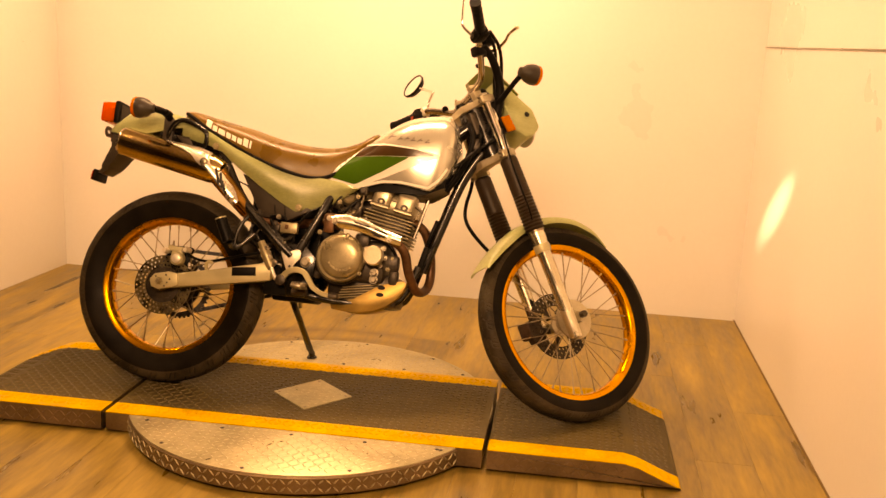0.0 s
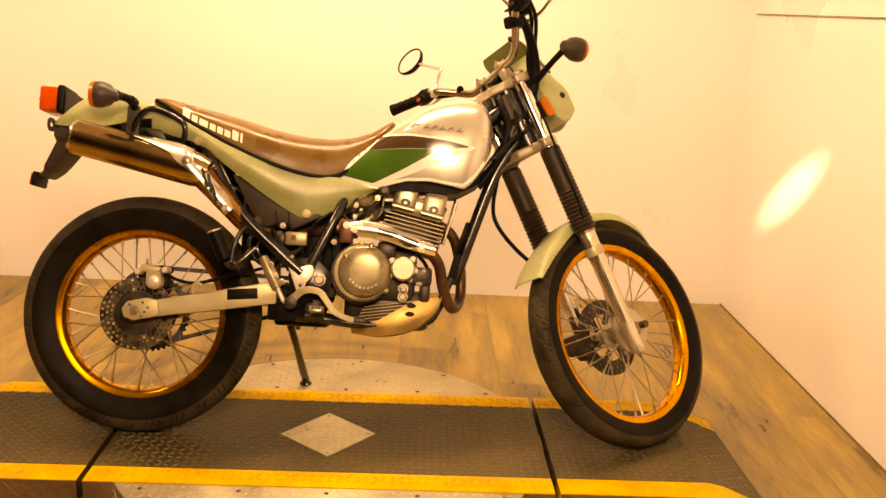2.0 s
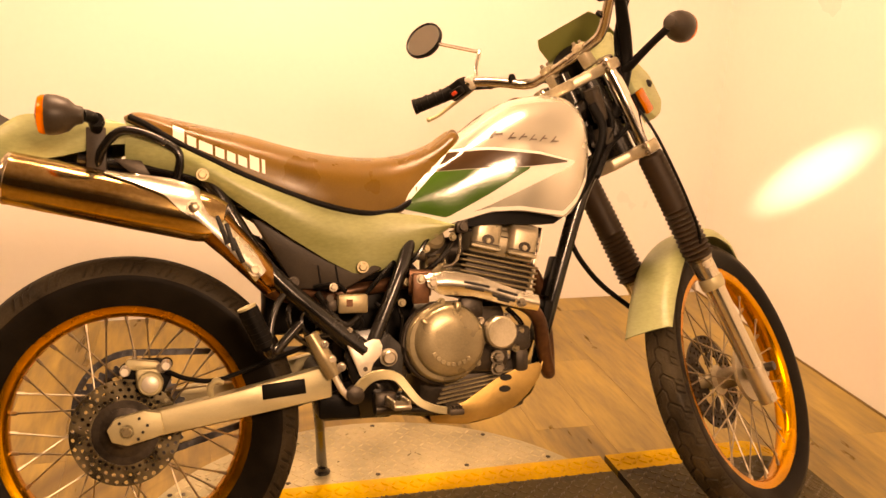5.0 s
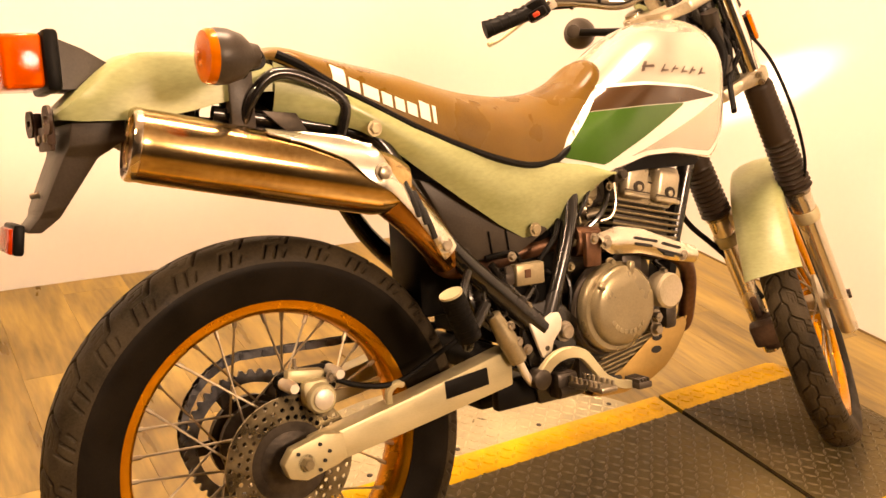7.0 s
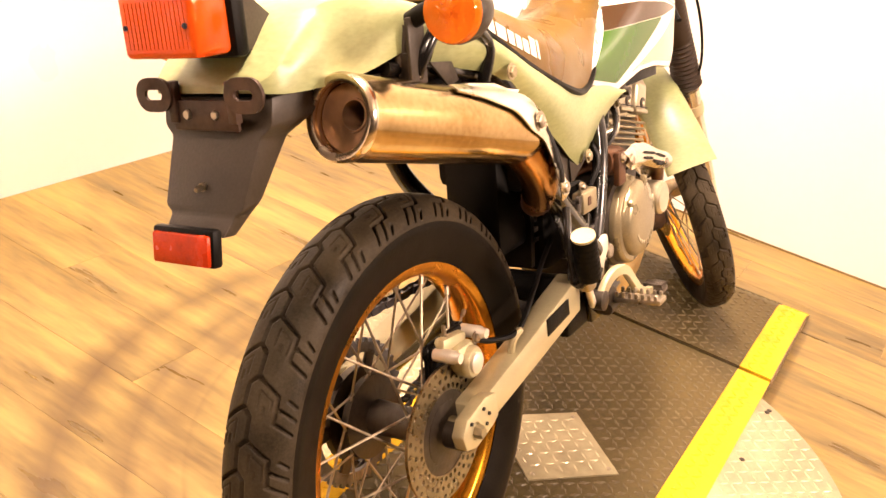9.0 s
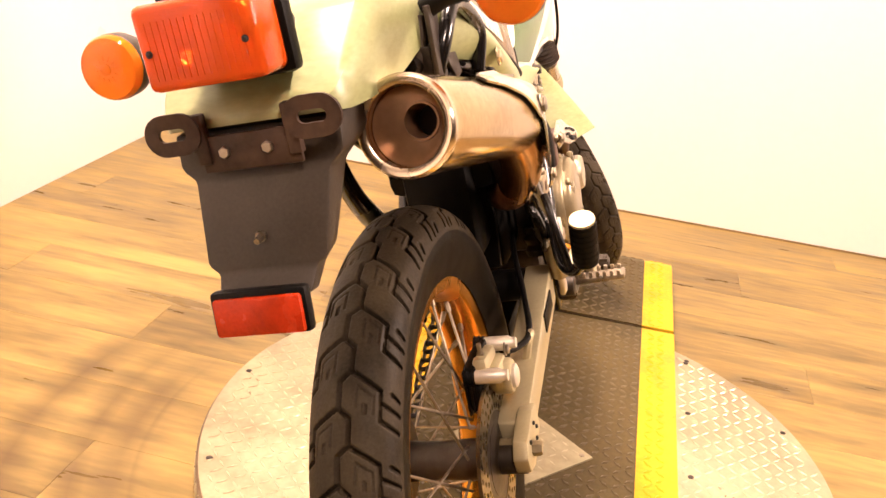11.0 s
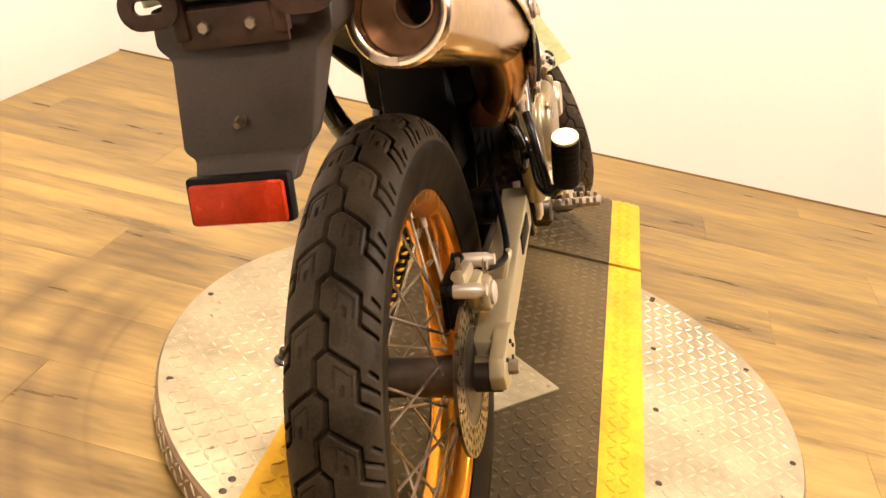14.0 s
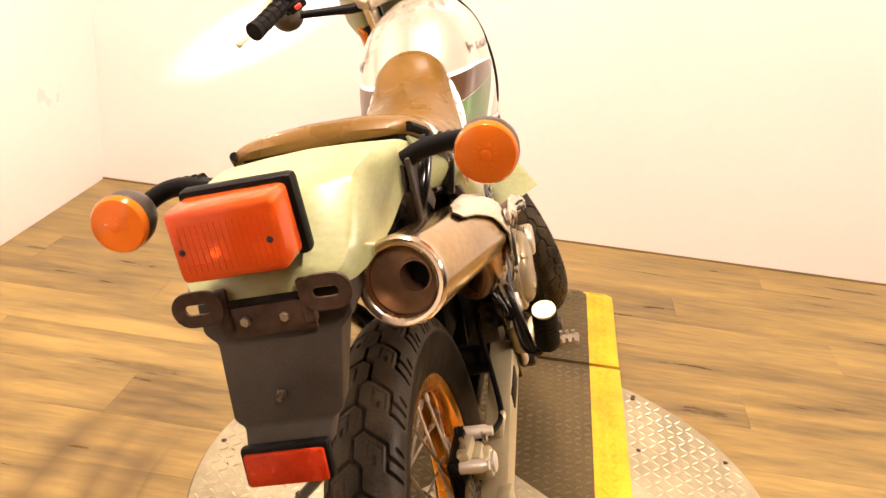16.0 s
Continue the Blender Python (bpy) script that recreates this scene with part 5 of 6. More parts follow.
for s in (1, -1):
    bm = sheet(PTOP, PBOT, panel_y, 44, 12, 0.0035)
    if s < 0:
        mirror_y(bm)
    side_panel = part("side_panel", bm, "green", bike, "faded pale green plastic side panel", angle=50)
    for x, z in ((0.137, 0.768), (0.434, 0.592)):
        bolt((x, s * panel_y(x, z, 0.6) - s * 0.003, z), 0.0085, side_panel, "cast", rot=(90 if s > 0 else -90, 0, 0), name="panel_screw")

# rear fender shell
rings = []
for i in range(33):
    x = 0.10 - 0.372 * i / 32
    zt = curve2([(-0.272, 0.809), (-0.262, 0.818), (-0.245, 0.834), (-0.215, 0.860), (-0.185, 0.880), (-0.165, 0.885), (-0.08, 0.884), (-0.02, 0.874), (0.02, 0.862), (0.10, 0.835)], x)
    zs = curve2([(-0.272, 0.800), (-0.245, 0.796), (-0.18, 0.796), (-0.12, 0.802), (-0.06, 0.815), (0.0, 0.826), (0.10, 0.805)], x)
    w = curve2([(-0.272, 0.070), (-0.262, 0.080), (-0.245, 0.086), (-0.20, 0.092), (-0.10, 0.100), (0.0, 0.108), (0.10, 0.115)], x)
    right = [(x, -w, zs), (x, -w * 1.01, zs + (zt - zs) * 0.4), (x, -w * 0.98, zs + (zt - zs) * 0.82), (x, -w * 0.91, zt - 0.004), (x, -w * 0.45, zt), (x, 0, zt + 0.002)]
    rings.append(right + [(p[0], -p[1], p[2]) for p in reversed(right[:-1])])
bm = loft(rings, closed=False, caps=False)
bm.verts.ensure_lookup_table()
bm.faces.new(bm.verts[-11:])
bmesh.ops.recalc_face_normals(bm, faces=bm.faces)
bmesh.ops.solidify(bm, geom=bm.faces[:], thickness=0.003)
part("rear_fender", bm, "green", bike, "pale green plastic rear fender", angle=50)
tray = loft([[(x, -w, z0), (x, -w, z1), (x, w, z1), (x, w, z0)] for x, w, z0, z1 in ((-0.215, 0.064, 0.790, 0.799), (-0.16, 0.078, 0.755, 0.794), (-0.06, 0.090, 0.745, 0.795), (0.08, 0.10, 0.735, 0.790))])
part("under_tray", tray, "black", bike, "black plastic under-tray")
flap = loft([[(x0, -w, z), (x0, w, z), (x1, w, z2), (x1, -w, z2)] for x0, x1, w, z, z2 in ((-0.258, -0.150, 0.078, 0.795, 0.798), (-0.264, -0.196, 0.077, 0.764, 0.768), (-0.268, -0.226, 0.064, 0.754, 0.750), (-0.300, -0.268, 0.056, 0.684, 0.690), (-0.302, -0.276, 0.046, 0.678, 0.676), (-0.318, -0.300, 0.043, 0.660, 0.658))])
bmesh.ops.bevel(flap, geom=flap.edges[:], offset=0.003, segments=2, affect="EDGES", profile=0.5)
mudflap = part("mudguard_flap", flap, "grey_black", bike, "faded black plastic mudguard extension", angle=30)
bolt((-0.291, 0.003, 0.706), 0.0036, mudflap, "steel", rot=(0, -98, 0), h=0.012)
refl = part("rear_reflector", rbox(0.014, 0.088, 0.040, 0.004, (-0.322, 0, 0.657), (0, 8, 0)), "black", bike, "red rear reflector in a black holder")
part("red_face", rbox(0.008, 0.080, 0.033, 0.003, (-0.330, 0, 0.656), (0, 8, 0)), "red_reflector", refl)


def stadium(w, h, n=10):
    pts = []
    for c, a0 in ((w / 2 - h / 2, -90), (-(w / 2 - h / 2), 90)):
        pts += [(c + h / 2 * math.cos(radians(a0 + 180 * k / n)), h / 2 * math.sin(radians(a0 + 180 * k / n))) for k in range(n + 1)]
    return pts


def slotted(w, h, sw, shh, thick):
    """A rounded lug with a real slot through it, facing x."""
    bm = bmesh.new()
    out, inn = stadium(w, h), stadium(sw, shh)
    rings_ = []
    for xx, pts in ((0, inn), (0, out), (thick, out), (thick, inn)):
        rings_.append([bm.verts.new((xx, y, z)) for y, z in pts])
    n = len(out)
    for a, b in zip(rings_, rings_[1:] + rings_[:1]):
        for j in range(n):
            bm.faces.new((a[j], a[(j + 1) % n], b[(j + 1) % n], b[j]))
    return bm


bracket = part("plate_bracket", join(rbox(0.005, 0.092, 0.032, 0.002, (-0.276, 0, 0.778)), rbox(0.010, 0.012, 0.044, 0.002, (-0.277, 0.042, 0.792)), rbox(0.010, 0.012, 0.044, 0.002, (-0.277, -0.042, 0.792))), "rust_bracket", bike, "rusty number plate bracket")
for s in (-1, 1):
    part("slotted_lug", slotted(0.052, 0.036, 0.026, 0.011, 0.004), "rust_bracket", bracket, m=Matrix.Translation((-0.285, s * 0.064, 0.800)))
    bolt((-0.276, s * 0.020 + 0.003, 0.779), 0.0055, bracket, "steel", rot=(0, -90, 0))

tail = part("tail_light", rbox(0.020, 0.112, 0.078, 0.006, (-0.262, 0, 0.874)), "black", bike, "square red tail light on a black housing")
part("housing", loft([[(x, -w, z0), (x, -w, z1), (x, w, z1), (x, w, z0)] for x, w, z0, z1 in ((-0.252, 0.040, 0.838, 0.902), (-0.222, 0.037, 0.838, 0.890), (-0.190, 0.030, 0.846, 0.872))]), "grey_black", tail)
lens = rbox(0.050, 0.102, 0.068, 0.007, (-0.296, 0, 0.874), seg=3)
part("red_lens", lens, "red", tail)
bowl = lathe([(0.046, 0.0), (0.040, -0.012), (0.028, -0.021), (0.014, -0.026), (0.0, -0.028)], 32)
bowl.faces.ensure_lookup_table()
bmesh.ops.delete(bowl, geom=[f for f in bowl.faces if len(f.verts) > 8], context="FACES")
bowl.transform(pose(-0.296, 0, 0.874, 0, -90, 0) @ Matrix.Diagonal((0.66, 1, 0.8, 1)))
part("reflector_bowl", bowl, "reflector", tail)
# added reflecting sheet behind the whole lens, to brighten it
part("reflector_back", rbox(0.002, 0.094, 0.060, 0.0005, (-0.2745, 0, 0.874), seg=1), "reflector", tail)
part("bulb", lathe([(0.0, -0.012), (0.006, -0.010), (0.009, -0.002), (0.008, 0.006), (0.004, 0.010), (0.0, 0.011)], 16), "glass", tail, m=pose(-0.292, 0.004, 0.868, 0, -90, 0))
ribs = bmesh.new()
for k in range(15):
    ribs = join(ribs, rbox(0.0008, 0.0013, 0.045, 0, (-0.3212, -0.040 + 0.0057 * k, 0.872), seg=1))
for k in range(3):
    ribs = join(ribs, rbox(0.0008, 0.085, 0.0010, 0, (-0.3212, 0, 0.857 + 0.0145 * k), seg=1))
part("lens_ribs", ribs, "red", tail)
for s in (-1, 1):
    bolt((-0.3215, s * 0.041, 0.871), 0.0022, tail, "dark", rot=(0, -90, 0), h=0.003, name="lens_screw")

tail.location = (-0.006, -0.003, 0.001)
refl.location = (-0.006, 0, -0.005)


def indicator(m, stalk, parent, label):
    """A round amber turn signal whose lens looks along +z of m."""
    shell = lathe([(0.0335, 0.0), (0.0345, -0.004), (0.0335, -0.018), (0.0275, -0.036), (0.017, -0.047), (0.0145, -0.058), (0.010, -0.060)], 32)
    sig = part("turn_signal", shell, "grey_black", parent, label, m=m)
    part("amber_lens", lathe([(0.0335, -0.003), (0.0335, 0.006), (0.031, 0.011), (0.022, 0.0145), (0.0, 0.016)], 32), "amber", sig, m=m)
    part("bulb_reflector", lathe([(0.0325, 0.002), (0.030, -0.006), (0.020, -0.014), (0.008, -0.018), (0.006, -0.008), (0.004, -0.002)], 28), "reflector", sig, m=m)
    for k in range(12):
        part("lens_rib", rbox(0.0012, 0.020, 0.0016, 0, (0, 0.019, 0.0128), (-17, 0, 0), seg=1), "amber", sig, m=m @ pose(0, 0, 0, 0, 0, 30 * k))
    part("lens_hub", lathe([(0.006, 0.014), (0.006, 0.0165), (0.004, 0.0175)], 16), "amber", sig, m=m)
    part("stalk", tube(stalk, 0.0112, 12), "black", sig)
    return sig


for s in (-1, 1):
    c = (-0.117, s * (0.213 if s < 0 else 0.209), 0.862 if s < 0 else 0.851)
    sig = indicator(pose(*c, 0, -90, 0), [(c[0] + 0.054, c[1], c[2] + 0.001), (c[0] + 0.068, s * 0.175, 0.864), (c[0] + 0.070, s * 0.135, 0.860), (c[0] + 0.072, s * 0.110, 0.850)], bike, "black turn signal with an amber lens")
    for k in range(4):
        part("stalk_ring", lathe([(0.0125, -0.002), (0.0125, 0.002)], 14, "Y"), "black", sig, m=Matrix.Translation((c[0] + 0.0755, s * (0.135 + 0.010 * k), 0.862)))
    part("signal_bracket", join(tube([(c[0] + 0.072, s * 0.102, 0.845), (c[0] + 0.066, s * 0.098, 0.815), (c[0] + 0.060, s * 0.092, 0.790)], 0.010, 8), rbox(0.034, 0.006, 0.078, 0.002, (c[0] + 0.070, s * 0.116, 0.816))), "grey_black", sig)
    part("grab_handle", tube([(-0.046, s * 0.110, 0.782), (-0.036, s * 0.122, 0.815), (-0.010, s * 0.128, 0.844), (0.025, s * 0.130, 0.846), (0.080, s * 0.132, 0.822), (0.098, s * 0.132, 0.800), (0.092, s * 0.125, 0.762)], 0.0085, 12), "frame", bike, "black tubular grab handle")

# ---- inner black parts, pegs, pedal, stand ----
airbox = part("airbox", join(rbox(0.23, 0.165, 0.16, 0.02, (0.395, 0, 0.640)), rbox(0.10, 0.10, 0.20, 0.015, (0.300, 0, 0.560))), "black", bike, "black plastic airbox")
# added black block that closes a see-through gap and keeps it dark
part("rear_case", rbox(0.16, 0.11, 0.22, 0.02, (0.475, 0, 0.500)), "black", airbox)
part("airbox_cover", plate([(0.225, 0.690), (0.262, 0.628), (0.306, 0.552), (0.400, 0.548), (0.478, 0.588), (0.430, 0.612), (0.330, 0.668)], 0.030, -0.092, 0.006), "grey_black", airbox)
for x in (0.352, 0.386):
    part("cover_rib", rbox(0.003, 0.003, 0.045, 0.001, (x, -0.109, 0.575), (0, -8, 0), seg=1), "black", airbox)
bolt((0.302, -0.108, 0.566), 0.008, airbox, "engine_dark")
part("inner_mudguard", loft([[(x, -w, z), (x + 0.012, -w, z), (x + 0.012, w, z), (x, w, z)] for x, z, w in ((0.340, 0.42, 0.055), (0.335, 0.50, 0.06), (0.300, 0.58, 0.06), (0.230, 0.655, 0.062), (0.10, 0.705, 0.065), (-0.05, 0.735, 0.07))]), "black", bike, "black inner mudguard")
part("shock_absorber", join(tube([(0.40, 0.0, 0.44), (0.375, 0, 0.60)], 0.026, 16, 0), *[tube([(0.40 - 0.004 * k, 0, 0.45 + 0.018 * k), (0.399 - 0.004 * k, 0, 0.457 + 0.018 * k)], 0.042, 16, 0) for k in range(7)]), "engine_dark", bike, "rear shock absorber")
box = part("regulator_box", rbox(0.058, 0.022, 0.036, 0.004, (0.412, -0.122, 0.522)), "cast", bike, "grey regulator box with wires")
part("dark_label", rbox(0.012, 0.002, 0.014, 0.0005, (0.405, -0.1335, 0.524), seg=1), "rust", box)
part("box_ear", join(rbox(0.018, 0.018, 0.022, 0.003, (0.372, -0.122, 0.520)), tube([(0.368, -0.128, 0.534), (0.368, -0.134, 0.534)], 0.007, 10, 0)), "engine_dark", box)
for a, b, c_ in (((0.44, -0.12, 0.54), (0.47, -0.125, 0.575), (0.50, -0.10, 0.60)), ((0.40, -0.12, 0.545), (0.38, -0.125, 0.56), (0.34, -0.11, 0.555)), ((0.42, -0.118, 0.505), (0.43, -0.12, 0.48), (0.40, -0.11, 0.455)),
                 ((0.46, -0.11, 0.52), (0.48, -0.118, 0.50), (0.478, -0.12, 0.46))):
    part("wire", tube([a, b, c_], 0.0045, 8), "black", box)
master = part("rear_master_cylinder", tube([(0.328, -0.138, 0.468), (0.352, -0.140, 0.425), (0.372, -0.140, 0.388)], [0.012, 0.0165, 0.0145], 18), "cast", bike, "grey cast rear brake master cylinder")
part("push_rod", tube([(0.372, -0.140, 0.388), (0.386, -0.140, 0.360), (0.400, -0.136, 0.344)], 0.0065, 10), "pale_alu", master)
for p in ((0.352, 0.448), (0.366, 0.420), (0.384, 0.405)):
    bolt((p[0], -0.150, p[1]), 0.0065, master, "steel")
peg = part("passenger_peg", tube([(0.236, -0.186, 0.455), (0.205, -0.192, 0.524)], 0.0185, 18, 0), "black", bike, "folded rubber passenger foot peg")
for k in range(7):
    part("peg_rib", tube([(0.234 - 0.0042 * k, -0.1865 - 0.0008 * k, 0.460 + 0.0092 * k), (0.232 - 0.0042 * k, -0.1868 - 0.0008 * k, 0.4645 + 0.0092 * k)], 0.0193, 18, 0), "black", peg)
part("peg_cap", tube([(0.205, -0.192, 0.524), (0.2035, -0.1922, 0.5275)], 0.0178, 20, 0), "alu", peg)
part("peg_hinge", tube([(0.238, -0.182, 0.452), (0.246, -0.165, 0.438), (0.262, -0.148, 0.446), (0.305, -0.135, 0.490)], 0.009, 10), "frame", peg)
part("peg_loop", tube([(0.246, -0.160, 0.440), (0.250, -0.150, 0.490), (0.262, -0.142, 0.525), (0.275, -0.135, 0.545)], 0.0065, 10), "frame", peg)
peg.location = (0.004, -0.014, 0)
fp = part("foot_peg", join(rbox(0.034, 0.085, 0.010, 0.003, (0.484, -0.188, 0.332), (-3, 0, 0))), "steel", bike, "serrated bare metal foot peg")
for k in range(7):
    for dx in (-0.014, 0.014):
        part("tooth", rbox(0.005, 0.006, 0.010, 0.001, (0.484 + dx, -0.152 - 0.0115 * k, 0.341), seg=1), "steel", fp)
part("peg_mount", join(rbox(0.045, 0.035, 0.045, 0.008, (0.470, -0.128, 0.328)), tube([(0.45, -0.14, 0.318), (0.50, -0.14, 0.318)], 0.011, 12, 0)), "engine_dark", fp)
pedal_line = smooth_path([(0.404, 0, 0.338), (0.418, 0, 0.362), (0.436, 0, 0.380), (0.460, 0, 0.387), (0.488, 0, 0.381), (0.508, 0, 0.358), (0.528, 0, 0.334), (0.558, 0, 0.319), (0.592, 0, 0.312)], 4)
rings = []
for i, p in enumerate(pedal_line):
    d = (pedal_line[min(i + 1, len(pedal_line) - 1)] - pedal_line[max(i - 1, 0)]).normalized()
    t = i / (len(pedal_line) - 1)
    h, y = 0.0108 - 0.004 * t, -0.142 - 0.030 * min(1, t * 1.2)
    up = Vector((-d.z, 0, d.x)) * h
    rings.append([(p.x + up.x * a, y + b, p.z + up.z * a) for a, b in ((-0.85, 0.006), (-1, 0.004), (-1, -0.004), (-0.85, -0.006), (0.85, -0.006), (1, -0.004), (1, 0.004), (0.85, 0.006))])
pedal = part("brake_pedal", loft(rings), "alu", bike, "flat bare aluminium brake pedal", angle=50)
part("pedal_boss", lathe([(0.017, -0.012), (0.017, 0.012), (0.012, 0.014)], 20, "Y"), "engine_dark", pedal, m=Matrix.Translation((0.410, -0.142, 0.350)))
part("pedal_pad", join(rbox(0.030, 0.040, 0.012, 0.003, (0.597, -0.176, 0.313)), *[rbox(0.004, 0.036, 0.008, 0.001, (0.585 + 0.007 * k, -0.176, 0.321), seg=1) for k in range(4)]), "engine_dark", pedal)
stand = part("side_stand", tube([(0.365, 0.100, 0.335), (0.375, 0.140, 0.290), (0.392, 0.235, 0.205), (0.405, 0.330, 0.122)], [0.013, 0.012, 0.011, 0.011], 12), "frame", bike, "black tubular side stand on the tread plate")
FOOT = BIKE.inverted() @ Vector((-0.124, 0.350, PLAT))
foot = lathe([(0.019, 0), (0.019, 0.004), (0.013, 0.008), (0.011, 0.024)], 18)
part("stand_foot", foot, "frame", stand, m=BIKE.inverted() @ Matrix.Translation((-0.124, 0.350, PLAT + 0.0002)))
part("stand_lower", tube([(0.392, 0.235, 0.205), tuple(FOOT + Vector((0, -0.006, 0.016)))], 0.011, 12, 0), "frame", stand)
part("stand_spring", tube([(0.40, 0.108, 0.34), (0.40, 0.16, 0.27)], 0.007, 8, 0), "steel", stand)
part("lower_guard", join(rbox(0.15, 0.10, 0.03, 0.010, (0.43, 0, 0.300)), rbox(0.12, 0.02, 0.05, 0.006, (0.405, -0.105, 0.325))), "black", bike, "black lower chassis guard")

# ---- steering: fork, bars, cowl, fender ----
fork = part("fork", tube([(0.0, 0, 0.555), (0.0, 0, 0.79)], 0.017, 16, 0), "frame", bike, "telescopic fork with ribbed black gaiters", m=STEER)
LEG = 0.0421
for s in (-1, 1):
    y = s * 0.0875
    part("stanchion", tube([(LEG, y, 0.20), (LEG, y, 0.776)], 0.0195, 24, 0), "chrome", fork, "chrome fork tube", m=STEER)
    n = 22
    prof = [(0.024, 0.285)] + [(0.0345 - 0.004 * (k / (2 * n)) if k % 2 else 0.0285, 0.291 + 0.250 * k / (2 * n)) for k in range(2 * n + 1)] + [(0.026, 0.547)]
    part("gaiter", lathe(prof, 28), "gaiter", fork, m=STEER @ Matrix.Translation((LEG, y, 0)), angle=70)
    part("slider", lathe([(0.010, -0.078), (0.019, -0.076), (0.0205, -0.06), (0.0215, 0.05), (0.0230, 0.20), (0.0245, 0.26), (0.0245, 0.288), (0.020, 0.292)], 28), "slider", fork, "brushed aluminium fork slider", m=STEER @ Matrix.Translation((LEG, y, 0)))
    part("axle_lug", rbox(0.050, 0.024, 0.036, 0.010, (LEG + 0.024, y * 0.95, -0.014)), "cast", fork, m=STEER)
    part("axle_nut", tube([(0.089, y - s * 0.018, -0.014), (0.089, y + s * 0.026, -0.014)], 0.011, 6, 0), "engine_dark", fork, m=STEER)
    part("fender_clamp", lathe([(0.0262, 0.215), (0.0275, 0.220), (0.0275, 0.236), (0.0262, 0.241)], 24), "alu", fork, m=STEER @ Matrix.Translation((LEG, y, 0)))
    part("fork_cap", lathe([(0.0195, 0.776), (0.0195, 0.780), (0.012, 0.783)], 20), "steel", fork, m=STEER @ Matrix.Translation((LEG, y, 0)))
    part("gaiter_clamp", lathe([(0.0265, 0.283), (0.0275, 0.289), (0.0265, 0.295)], 24), "steel", fork, m=STEER @ Matrix.Translation((LEG, y, 0)))


def clamp(z, h, mat, name):
    poly = [(0.014, -0.108), (0.046, -0.116), (0.068, -0.106), (0.072, -0.072), (0.050, -0.056), (0.030, -0.03), (0.030, 0.03), (0.050, 0.056), (0.072, 0.072), (0.068, 0.106), (0.046, 0.116), (0.014, 0.108), (0.006, 0.064), (-0.026, 0.03), (-0.026, -0.03), (0.006, -0.064)]
    bm = plate(poly, h, 0, 0.005)
    bm.transform(pose(0, 0, z, -90, 0, 0))
    return part(name, bm, mat, fork, m=STEER)


clamp(0.760, 0.024, "head_alu", "upper_clamp")["label"] = "pale cast upper triple clamp"
clamp(0.562, 0.026, "head_alu", "lower_clamp")["label"] = "pale cast lower triple clamp"
for s in (-1, 1):
    for z in (0.760, 0.562):
        for dz in (-0.008, 0.008):
            bolt((0.012, s * 0.100, z + dz), 0.005, fork, "steel", rot=(0, -90, 0), m=STEER, h=0.008)
BARM = STEER @ pose(0, 0, 0.82, -6.0, 0, 0) @ Matrix.Translation((0, 0, -0.82))
bars = part("handlebar", tube([(-0.068, -0.365, 0.928), (-0.020, -0.285, 0.906), (0.010, -0.215, 0.894), (0.030, -0.160, 0.856), (0.040, -0.115, 0.822), (0.042, -0.07, 0.812), (0.042, 0.07, 0.812), (0.040, 0.115, 0.822), (0.030, 0.160, 0.856), (0.010, 0.215, 0.894), (-0.020, 0.285, 0.906), (-0.050, 0.336, 0.920)], 0.0112, 14), "bar", bike, "chrome handlebar with black grips", m=BARM)
